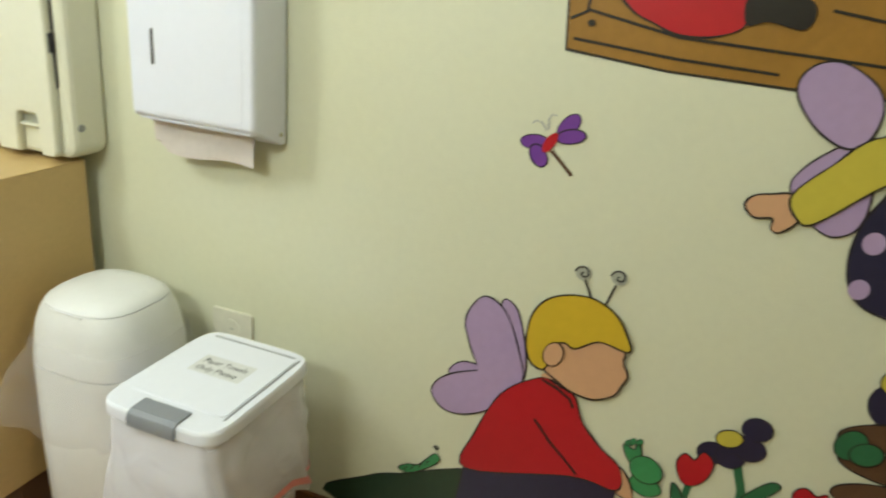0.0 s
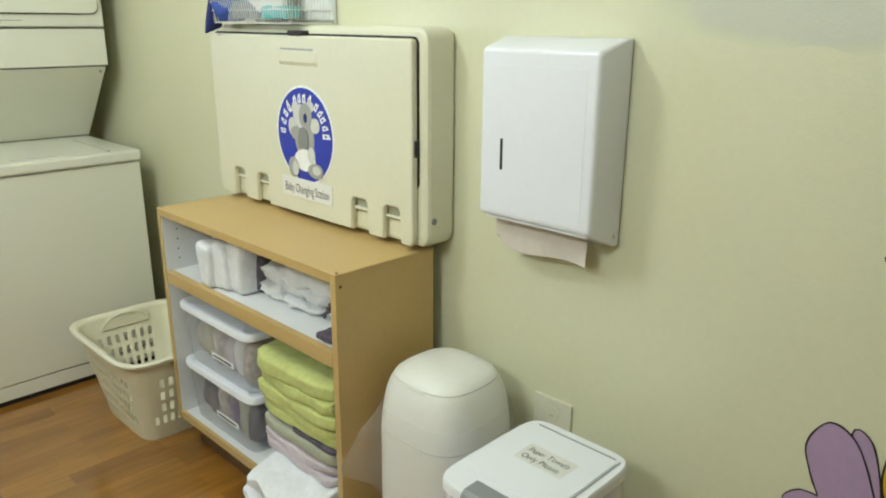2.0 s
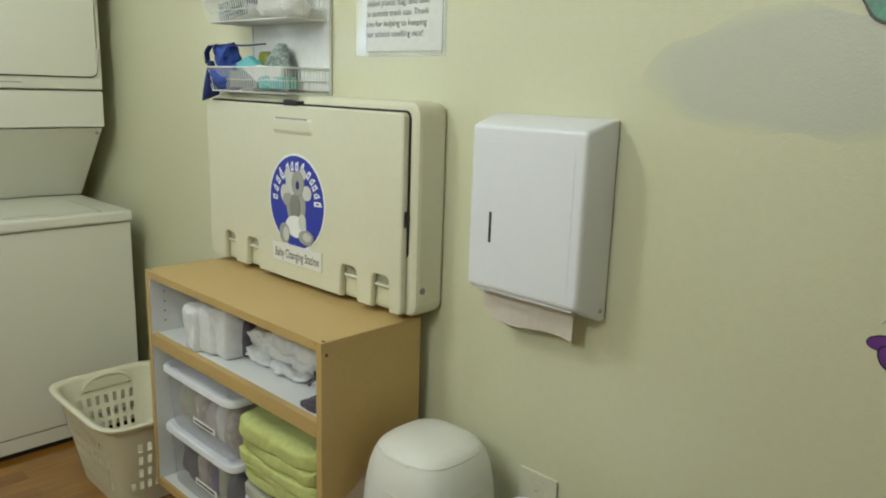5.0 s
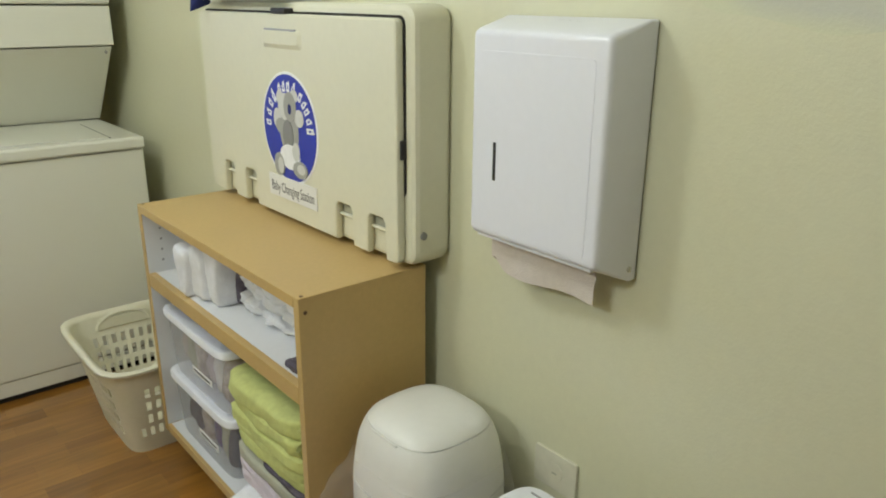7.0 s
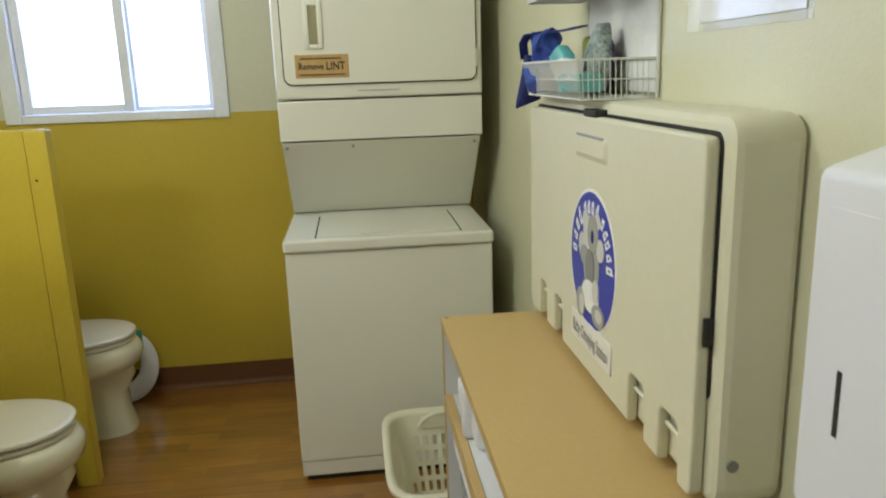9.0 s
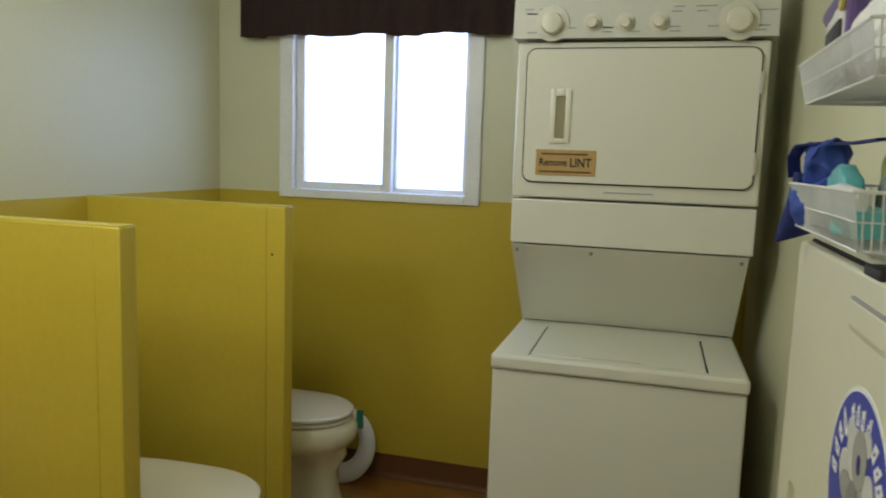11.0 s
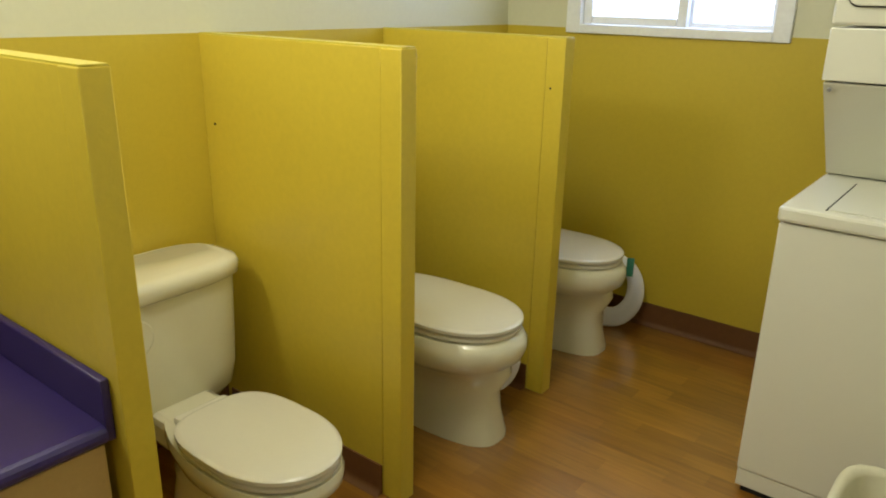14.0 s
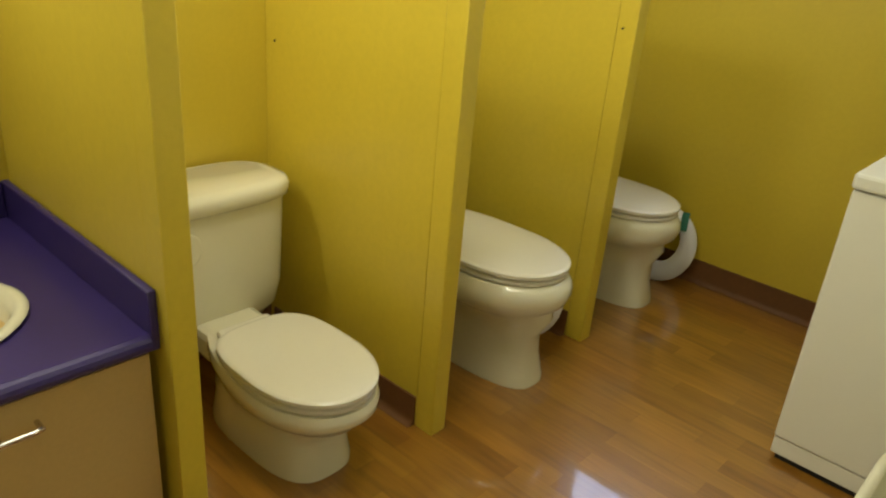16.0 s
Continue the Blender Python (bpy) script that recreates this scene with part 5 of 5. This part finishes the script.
for z, w_, t_, o_ in ((1.405, 0.012, 0.008, 0.0), (1.385, 0.016, 0.010, 0.003), (1.355, 0.022, 0.011, 0.008), (1.328, 0.030, 0.010, 0.012), (1.305, 0.036, 0.007, 0.014), (1.300, 0.034, 0.003, 0.014)):
    rings.append([Vector((-0.134 + w_ * 0.8 * math.cos(q), 1.284 + o_ * 0.6 + t_ * math.sin(q) + 0.003 * math.sin(z * 90), z + 0.012 * math.cos(q) * (1.40 - z) * 8)) for q in (2 * math.pi * k / 14 for k in range(14))])
loft(bm, rings)
solid("blue_flap", bm, M_DNAV, "navy cloth flap hanging outside the wire basket", "cloth flap", angle=70)
bm = bmesh.new()
sp_ = [(-0.142, 1.284, 1.40), (-0.146, 1.282, 1.43), (-0.138, 1.274, 1.448), (-0.115, 1.24, 1.452), (-0.09, 1.17, 1.450), (-0.065, 1.11, 1.455)]
loft(bm, [[Vector((x - 0.010, y, z)), Vector((x + 0.010, y + 0.006, z + 0.002)), Vector((x + 0.010, y + 0.006, z - 0.002)), Vector((x - 0.010, y, z - 0.004))] for x, y, z in sp_])
solid("blue_strap", bm, M_DNAV, "navy bag strap lying over the basket contents", "strap", angle=80)


def packet(name, outline, x0, x1, lean, material, label, category):
    """A flat folded packet stood in the basket: an outline across the wall, crumpled a little."""
    b = plate(bmesh.new(), outline, "x", x0, x1, bev=0.004)
    bmesh.ops.triangulate(b, faces=[f for f in b.faces if len(f.verts) > 4])
    bmesh.ops.subdivide_edges(b, edges=[e for e in b.edges if e.calc_length() > 0.02], cuts=2)
    for v in b.verts:
        v.co += noise.noise_vector(v.co * 30) * 0.004 + Vector(((v.co.z - 1.33) * lean, 0, 0.002))
    return solid(name, b, material, label, category, angle=50)


packet("wipes_pack", [(1.19, 1.335), (1.192, 1.394), (1.115, 1.418), (1.08, 1.40), (1.06, 1.335)], -0.110, -0.085, -0.1, M_TEAL, "aqua plastic wipes pack in the wire basket", "wipes pack")
# dark grey sheet added to darken the gaps between wires like shadow
packet("basket_shade_sheet", [(1.185, 1.33), (1.18, 1.378), (1.06, 1.374), (1.055, 1.33)], -0.134, -0.116, 0.0, M_LATCH, "dark grey sheet added as the shadow behind the basket wires", "pack")
packet("white_pack", [(1.115, 1.386), (1.04, 1.392), (0.935, 1.386), (0.93, 1.35), (1.04, 1.346), (1.075, 1.362)], -0.140, -0.124, 0.1, M_WBAG, "white crinkled wipes pack against the basket wires", "wipes pack")
packet("wipes_pack", [(1.03, 1.33), (1.025, 1.358), (0.99, 1.366), (0.92, 1.362), (0.918, 1.332)], -0.138, -0.09, 0.0, M_TEAL, "small aqua wipes pack at the basket end", "wipes pack")
packet("patterned_pack", [(1.115, 1.33), (1.115, 1.402), (1.062, 1.454), (1.046, 1.45), (1.014, 1.40), (1.01, 1.33)], -0.075, -0.05, 0.15, M_PATT, "grey patterned pouch in the wire basket", "pouch")
bm = bmesh.new()
soft(bm, -0.055, -0.02, 1.06, 1.11, 1.326, 1.43, amp=0.004, seed=65, p=6)
solid("purple_pack", bm, M_PURPLE, "dark purple pack in the wire basket", "pack")
bm = bmesh.new()
soft(bm, -0.055, -0.02, 1.115, 1.165, 1.326, 1.436, amp=0.004, seed=66, p=6)
solid("olive_pack", bm, M_OLIVE, "olive green pack in the wire basket", "pack")

# ---------------------------------------------------------------- notices
no = thing("notice", (0, 0.62, 1.52), "white paper notice about diapers in a plastic sleeve", "notice")
part("sheet", boxes((-0.003, -0.001, 0.474, 0.762, 1.434, 1.602)), M_CARD, no)
for y0, y1, z0, z1 in ((0.462, 0.473, 1.422, 1.606), (0.474, 0.734, 1.422, 1.433)):
    part("sleeve_edge", boxes((-0.0016, -0.001, y0, y1, z0, z1)), M_SLEEVE, no, "clear plastic sleeve edge")
# left edge shaped wide and tilted so it reflects the window
bm = plate(bmesh.new(), [(-0.0066, 0.735), (-0.0046, 0.778), (-0.0050, 0.778), (-0.0070, 0.735)], "z", 1.422, 1.606)
part("sleeve_edge", bm, M_SLEEVE, no, "clear sleeve edge tilted to mirror the window").visible_shadow = False
for k, line in enumerate(("Please place all diapers in a", "sealed plastic bag, and take", "to outside trash can. Thank", "you for helping to keeping", "our school smelling nice!")):
    lettering(line, 0.021, on_east(0.742, 1.566 - k * 0.0245, -0.0036), M_HAZED, no, width=(0.232, 0.225, 0.225, 0.218, 0.205)[k])
for y0, y1, z0, n, lab in ((0.80, 0.972, 1.618, 6, "printed notice with blue picture column"), (0.585, 0.762, 1.640, 5, "printed notice with dark picture column")):
    nt_ = thing("notice", (0, (y0 + y1) / 2, z0), "white " + lab + " on the wall", "notice")
    part("sheet", boxes((-0.003, -0.001, y0, y1, z0, z0 + 0.215)), M_CARD, nt_)
    for k in range(n):
        z = z0 + 0.022 + k * 0.034
        part("picture", boxes((-0.0036, -0.0028, y1 - 0.055, y1 - 0.012, z, z + 0.026)), M_GREY if y0 < 0.7 else M_LID, nt_, "plain printed picture")
        for q in range(3):
            part("line_of_print", boxes((-0.0036, -0.0028, y0 + 0.02 + 0.012 * (q % 2), y1 - 0.07, z + 0.003 + q * 0.009, z + 0.006 + q * 0.009)), M_GREY, nt_)

# ---------------------------------------------------------------- mural on the east wall
def smooth(pts, n=5):
    """Closed soft curve through a few corner points."""
    out, k = [], len(pts)
    for i in range(k):
        p0, p1, p2, p3 = (Vector(pts[(i + d) % k]) for d in (-1, 0, 1, 2))
        for j in range(n):
            t = j / n
            out.append(0.5 * ((2 * p1) + (p2 - p0) * t + (2 * p0 - 5 * p1 + 4 * p2 - p3) * t * t + (3 * p1 - p0 - 3 * p2 + p3) * t ** 3))
    return out


def oval(y, z, ry, rz, turn=0, n=28):
    c, s = math.cos(radians(turn)), math.sin(radians(turn))
    return [Vector((y + ry * math.cos(a) * c - rz * math.sin(a) * s, z + ry * math.cos(a) * s + rz * math.sin(a) * c)) for a in (2 * math.pi * k / n for k in range(n))]


def painted(parent, name, pts, material, level, line=0.004, m_line=M_LINE):
    """A flat painted shape with a dark brushed outline round it."""
    x = -0.0008 * level
    n = len(pts)
    area = sum(pts[i].x * pts[(i + 1) % n].y - pts[(i + 1) % n].x * pts[i].y for i in range(n))
    if line:
        off = []
        for i in range(n):
            d = (pts[(i + 1) % n] - pts[i - 1])
            d = Vector((d.y, -d.x)) * (1 if area > 0 else -1)
            d = d.normalized() if d.length > 1e-9 else Vector((0, 0))
            wob = 0.75 + 0.5 * noise.noise(Vector((pts[i].x * 25, pts[i].y * 25, level)))
            off.append(pts[i] + d * line * wob)
        bm = bmesh.new()
        vo, vi = [bm.verts.new((x - 0.0003, p.x, p.y)) for p in off], [bm.verts.new((x - 0.0003, p.x, p.y)) for p in pts]
        for i in range(n):
            bm.faces.new((vo[i], vo[(i + 1) % n], vi[(i + 1) % n], vi[i]))
        part("painted_line", bm, m_line, parent)
    bm = bmesh.new()
    bm.faces.new([bm.verts.new((x, p.x, p.y)) for p in pts])
    bmesh.ops.triangulate(bm, faces=bm.faces[:])
    return part(name, bm, material, parent)


def stroke(parent, pts, w, level, material=M_LINE):
    x = -0.0008 * level
    bm = bmesh.new()
    pts = [Vector(p) for p in pts]
    a, b = [], []
    for i, p in enumerate(pts):
        d = pts[min(i + 1, len(pts) - 1)] - pts[max(i - 1, 0)]
        d = Vector((d.y, -d.x)).normalized() * w / 2
        a.append(bm.verts.new((x, *(p + d))))
        b.append(bm.verts.new((x, *(p - d))))
    for i in range(len(pts) - 1):
        bm.faces.new((a[i], a[i + 1], b[i + 1], b[i]))
    return part("painted_stroke", bm, material, parent)


def spiral(parent, y, z, r, level):
    pts = [(y + r * (1 - 0.26 * a) * math.cos(a * 2.1), z + r * (1 - 0.26 * a) * math.sin(a * 2.1)) for a in (k * 0.16 for k in range(24))]
    stroke(parent, pts, 0.0032, level)
    painted(parent, "spiral_fill", oval(y, z, r * 0.95, r * 0.95), M_CLGR, level - 1, 0.0)


def mural(name, at, label):
    return thing(name, (0, *at), label, "mural")


# winged figure in red
f = mural("mural_winged_figure", (-0.58, 0.4), "painted flat cartoon figure in red with lilac wings")
painted(f, "wing", smooth([(-0.475, 0.677), (-0.503, 0.672), (-0.527, 0.60), (-0.532, 0.535), (-0.50, 0.56)]), M_LILAC, 1)
painted(f, "wing", smooth([(-0.383, 0.508), (-0.41, 0.536), (-0.455, 0.531), (-0.42, 0.50)]), M_LILAC, 1)
painted(f, "wing", smooth([(-0.409, 0.634), (-0.438, 0.682), (-0.482, 0.662), (-0.516, 0.59), (-0.53, 0.53), (-0.49, 0.50), (-0.45, 0.525), (-0.418, 0.588)]), M_LILAC, 2)
painted(f, "wing", smooth([(-0.53, 0.538), (-0.49, 0.47), (-0.444, 0.432), (-0.385, 0.42), (-0.351, 0.455), (-0.378, 0.496), (-0.45, 0.528)]), M_LILAC, 3)
painted(f, "wing", smooth([(-0.44, 0.575), (-0.48, 0.60), (-0.52, 0.56), (-0.528, 0.535), (-0.47, 0.49), (-0.445, 0.515)]), M_LILAC, 4, 0)
painted(f, "trousers", [Vector(p) for p in ((-0.436, 0.305), (-0.649, 0.362), (-0.735, 0.352), (-0.735, 0.18), (-0.42, 0.18))], M_DNAVY, 5)
painted(f, "neck", smooth([(-0.566, 0.555), (-0.60, 0.565), (-0.625, 0.545), (-0.63, 0.525), (-0.59, 0.525)]), M_SKIN, 5.5, 0)
painted(f, "shirt", smooth([(-0.565, 0.548), (-0.60, 0.54), (-0.632, 0.528), (-0.653, 0.48), (-0.69, 0.44), (-0.735, 0.405), (-0.736, 0.357), (-0.649, 0.358), (-0.439, 0.302), (-0.452, 0.39), (-0.496, 0.493)]), M_RED, 7)
stroke(f, [(-0.568, 0.548), (-0.60, 0.536), (-0.625, 0.522), (-0.634, 0.505)], 0.005, 9.2)
stroke(f, [(-0.585, 0.552), (-0.605, 0.545), (-0.622, 0.535)], 0.004, 9)
stroke(f, [(-0.565, 0.46), (-0.60, 0.42), (-0.64, 0.385), (-0.66, 0.365)], 0.005, 9)
painted(f, "head", smooth([(-0.574, 0.62), (-0.62, 0.64), (-0.66, 0.655), (-0.703, 0.645), (-0.707, 0.62), (-0.718, 0.597), (-0.71, 0.575), (-0.70, 0.553), (-0.666, 0.535), (-0.623, 0.54), (-0.596, 0.555), (-0.571, 0.57), (-0.562, 0.60)]), M_SKIN, 8.5)
painted(f, "hair", smooth([(-0.531, 0.619), (-0.538, 0.678), (-0.572, 0.716), (-0.631, 0.729), (-0.679, 0.709), (-0.708, 0.668), (-0.712, 0.645), (-0.66, 0.652), (-0.621, 0.628), (-0.599, 0.634), (-0.576, 0.618), (-0.57, 0.572), (-0.545, 0.578)]), M_HAIR, 10)
painted(f, "ear", oval(-0.583, 0.605, 0.017, 0.024, 15), M_SKIN, 12, 0.003)
painted(f, "cuff", smooth([(-0.733, 0.405), (-0.752, 0.39), (-0.768, 0.347), (-0.735, 0.355)]), M_SKIN, 6)
for y0, z0, y1, z1 in ((-0.64, 0.715, -0.618, 0.76), (-0.66, 0.72, -0.672, 0.762)):
    stroke(f, [(y0, z0), ((y0 + y1) / 2, (z0 + z1) / 2), (y1, z1)], 0.004, 4)
spiral(f, -0.614, 0.771, 0.0145, 5)
spiral(f, -0.676, 0.776, 0.0145, 5)
# ground, caterpillar, frog, flowers, logs
g = mural("mural_hill", (-0.3, 0.1), "painted dark green hill along the wall foot")
painted(g, "hill", smooth([(-0.14, 0.11), (-0.217, 0.197), (-0.31, 0.238), (-0.40, 0.28), (-0.45, 0.292), (-0.60, 0.27), (-0.9, 0.25), (-1.5, 0.26), (-1.5, 0.11), (-0.8, 0.108)]), M_DGRN, 1, 0.003)
c = mural("mural_caterpillar", (-0.33, 0.26), "small painted green caterpillar on the hill")
painted(c, "caterpillar", smooth([(-0.292, 0.248), (-0.31, 0.262), (-0.335, 0.268), (-0.352, 0.288), (-0.37, 0.308), (-0.38, 0.30), (-0.372, 0.285), (-0.35, 0.266), (-0.325, 0.248), (-0.305, 0.242)]), M_LGRN, 3, 0.0035)
for y, z in ((-0.306, 0.247), (-0.322, 0.256), (-0.34, 0.266), (-0.355, 0.279)):
    stroke(c, [(y - 0.004, z + 0.009), (y + 0.001, z + 0.004), (y + 0.003, z - 0.004)], 0.0022, 4)
spiral(c, -0.372, 0.324, 0.006, 4)
fr_ = mural("mural_frog", (-0.77, 0.42), "painted bright green frog in the mural")
painted(fr_, "leg", smooth([(-0.736, 0.458), (-0.755, 0.452), (-0.762, 0.466), (-0.77, 0.44), (-0.765, 0.42), (-0.748, 0.43)]), M_LGRN, 5, 0.003)
painted(fr_, "body", oval(-0.782, 0.418, 0.03, 0.026, 30), M_LGRN, 6, 0.003)
painted(fr_, "leg", smooth([(-0.765, 0.40), (-0.76, 0.375), (-0.79, 0.362), (-0.815, 0.378), (-0.80, 0.40)]), M_LGRN, 5, 0.003)
for y, z in ((-0.742, 0.462), (-0.750, 0.468), (-0.762, 0.470)):
    painted(fr_, "toe", oval(y, z, 0.005, 0.008, 20), M_LGRN, 4.5, 0.002)
tu = mural("mural_tulip", (-0.86, 0.42), "painted red tulip with green leaves")
stroke(tu, [(-0.86, 0.42), (-0.853, 0.36), (-0.85, 0.28)], 0.012, 3, M_MGRN)
painted(tu, "leaf", smooth([(-0.832, 0.408), (-0.838, 0.36), (-0.85, 0.33), (-0.856, 0.375)]), M_MGRN, 4, 0.003)
painted(tu, "flower", smooth([(-0.832, 0.452), (-0.842, 0.474), (-0.86, 0.466), (-0.872, 0.487), (-0.891, 0.468), (-0.882, 0.43), (-0.86, 0.412), (-0.842, 0.422)], 4), M_RED, 5, 0.003)
fl = mural("mural_flower", (-0.92, 0.5), "painted dark blue flower with yellow centre")
stroke(fl, [(-0.925, 0.49), (-0.945, 0.43), (-0.95, 0.30)], 0.015, 3, M_MGRN)
painted(fl, "leaf", smooth([(-0.95, 0.42), (-0.985, 0.462), (-1.003, 0.458), (-0.975, 0.42), (-0.955, 0.40)]), M_MGRN, 4, 0.003)
for k, (dy, dz) in enumerate(((0.025, -0.032), (-0.005, -0.030), (-0.034, -0.006), (-0.036, 0.036))):
    painted(fl, "petal", oval(-0.909 + dy, 0.522 + dz, 0.024, 0.022), M_DNAVY, 4.2 + k * 0.5, 0.002)
painted(fl, "petal", oval(-0.922, 0.522, 0.024, 0.02), M_DNAVY, 6.3, 0.0)
painted(fl, "centre", oval(-0.906, 0.528, 0.021, 0.016, -20), M_YELL, 7, 0.003)
lg = mural("mural_logs", (-1.12, 0.5), "painted brown log pile with green leaf")
for k, (y, z, t) in enumerate(((-1.13, 0.60, -12), (-1.14, 0.545, 6), (-1.145, 0.49, -8), (-1.15, 0.43, 4))):
    painted(lg, "log", oval(y, z, 0.068, 0.024, t), M_DBRN, 3 + k * 0.5, 0.004)
painted(lg, "dark_top", oval(-1.14, 0.66, 0.05, 0.045), M_DNAVY, 2, 0.002)
painted(lg, "yellow_spot", oval(-1.118, 0.70, 0.02, 0.02), M_YELL, 5.5, 0.003)
painted(lg, "leaf", oval(-1.085, 0.575, 0.022, 0.028, 20), M_MGRN, 6, 0.003)
painted(lg, "leaf", oval(-1.11, 0.565, 0.024, 0.02, -20), M_MGRN, 7, 0.003)
tl = mural("mural_tulip", (-1.05, 0.42), "small painted red tulip beside the logs")
painted(tl, "flower", smooth([(-1.025, 0.455), (-1.04, 0.472), (-1.06, 0.462), (-1.075, 0.47), (-1.07, 0.43), (-1.04, 0.425)], 4), M_RED, 5, 0.003)
# spotted winged figure
w = mural("mural_spotted_figure", (-1.05, 0.95), "painted flat cartoon figure with lilac wings and spotted dress")
painted(w, "wing", smooth([(-0.88, 1.122), (-0.892, 1.156), (-0.93, 1.166), (-0.978, 1.14), (-0.995, 1.105), (-0.985, 1.062), (-0.957, 1.05), (-0.911, 1.077)]), M_LILAC, 5)
painted(w, "wing", smooth([(-0.905, 0.972), (-0.91, 1.004), (-0.957, 1.05), (-1.0, 1.06), (-1.01, 0.95), (-0.98, 0.915), (-0.94, 0.93)]), M_LILAC, 4)
painted(w, "dress", smooth([(-1.06, 1.06), (-1.03, 0.985), (-1.01, 0.938), (-1.007, 0.874), (-1.031, 0.822), (-1.08, 0.803), (-1.17, 0.80), (-1.2, 0.9), (-1.18, 1.06)]), M_DNAVY, 6)
for y, z, r in ((-1.032, 0.915, 0.016), (-1.03, 0.84, 0.015), (-1.09, 0.87, 0.017), (-1.10, 0.96, 0.016)):
    painted(w, "spot", oval(y, z, r, r * 1.1), M_LILAC, 8, 0)
painted(w, "sleeve", smooth([(-0.908, 0.968), (-0.95, 1.02), (-0.996, 1.067), (-1.06, 1.075), (-1.07, 1.02), (-1.024, 1.004), (-0.948, 0.932), (-0.922, 0.934)]), M_YELL, 8)
painted(w, "cuff", smooth([(-0.909, 0.966), (-0.88, 0.963), (-0.856, 0.957), (-0.846, 0.941), (-0.861, 0.925), (-0.888, 0.928), (-0.89, 0.91), (-0.903, 0.908), (-0.924, 0.934)]), M_SKIN, 7)
# painted board above
bd = mural("mural_board", (-0.9, 1.2), "painted brown wooden board with red and black shapes")
painted(bd, "board", [Vector(p) for p in ((-0.531, 1.144), (-0.524, 1.24), (-0.524, 1.42), (-1.35, 1.44), (-1.34, 1.13), (-1.0, 1.124), (-0.869, 1.124), (-0.69, 1.128))], M_BROWN, 1, 0.005)
for pts in (((-0.531, 1.19), (-0.56, 1.205), (-0.70, 1.178), (-0.85, 1.172), (-1.0, 1.166), (-1.2, 1.16)), ((-0.54, 1.16), (-0.70, 1.146), (-0.85, 1.14)), ((-0.556, 1.205), (-0.562, 1.26), (-0.56, 1.42)), ((-0.9, 1.235), (-1.0, 1.222), (-1.2, 1.215))):
    stroke(bd, pts, 0.0045, 3)
painted(bd, "knot", oval(-0.565, 1.186, 0.006, 0.005), M_LINE, 4, 0)
painted(bd, "red_shape", smooth([(-0.605, 1.25), (-0.625, 1.212), (-0.66, 1.196), (-0.70, 1.183), (-0.753, 1.186), (-0.79, 1.207), (-0.795, 1.27), (-0.70, 1.30)]), M_RED, 4)
painted(bd, "black_shape", smooth([(-0.79, 1.25), (-0.79, 1.205), (-0.82, 1.212), (-0.866, 1.205), (-0.88, 1.225), (-0.865, 1.248)]), M_LINE, 5, 0)
# dragonfly
bf = mural("mural_dragonfly", (-0.53, 0.98), "small painted purple dragonfly on the cream wall")
painted(bf, "wing", oval(-0.497, 0.985, 0.024, 0.012, -5), M_VIOL, 1, 0.0025)
painted(bf, "wing", oval(-0.507, 0.963, 0.020, 0.013, 55), M_VIOL, 2, 0.0025)
painted(bf, "wing", oval(-0.552, 1.02, 0.024, 0.013, -52), M_VIOL, 1, 0.0025)
painted(bf, "wing", oval(-0.558, 1.003, 0.024, 0.011, -14), M_VIOL, 2.5, 0.0025)
stroke(bf, [(-0.528, 0.975), (-0.548, 0.957), (-0.568, 0.938)], 0.006, 3, M_DBRN)
painted(bf, "body", oval(-0.524, 0.988, 0.009, 0.02, 30), M_RED, 4, 0)
for p in (((-0.516, 1.008), (-0.506, 1.02), (-0.495, 1.022), (-0.49, 1.016)), ((-0.518, 1.01), (-0.517, 1.026), (-0.522, 1.036), (-0.53, 1.034))):
    stroke(bf, p, 0.002, 3, M_GREY)
# cloud and tree crown
cl = mural("mural_cloud", (-0.3, 1.4), "faint grey painted cloud on the cream wall")
CP = [(-0.036, 1.37), (-0.075, 1.318), (-0.155, 1.306), (-0.25, 1.288), (-0.328, 1.297), (-0.389, 1.284), (-0.47, 1.296), (-0.60, 1.30), (-0.66, 1.36), (-0.60, 1.45), (-0.47, 1.49), (-0.40, 1.475), (-0.31, 1.50), (-0.22, 1.49), (-0.15, 1.455), (-0.085, 1.435)]
painted(cl, "cloud", smooth(CP), M_CLOUD, 0.3, 0)
tc_ = mural("mural_tree_crown", (-0.4, 1.6), "painted teal green tree crown with dark outline")
painted(tc_, "crown", smooth([(-0.13, 1.66), (-0.136, 1.60), (-0.152, 1.577), (-0.172, 1.563), (-0.186, 1.574), (-0.205, 1.545), (-0.23, 1.535), (-0.254, 1.545), (-0.273, 1.560), (-0.297, 1.53), (-0.33, 1.515), (-0.352, 1.519), (-0.376, 1.527), (-0.398, 1.500), (-0.43, 1.466), (-0.50, 1.475), (-0.54, 1.52), (-0.60, 1.50), (-0.68, 1.55), (-0.72, 1.70), (-0.55, 1.85), (-0.3, 1.88), (-0.16, 1.78)]), M_TGRN, 9, 0.006)
for y, z in ((-0.20, 1.60), (-0.27, 1.63), (-0.34, 1.58), (-0.42, 1.56), (-0.48, 1.63)):
    stroke(tc_, [(y + 0.032 * math.cos(q), z - 0.018 * math.sin(q)) for q in (0.3 + k * 0.25 for k in range(11))], 0.003, 11, M_DGRN)
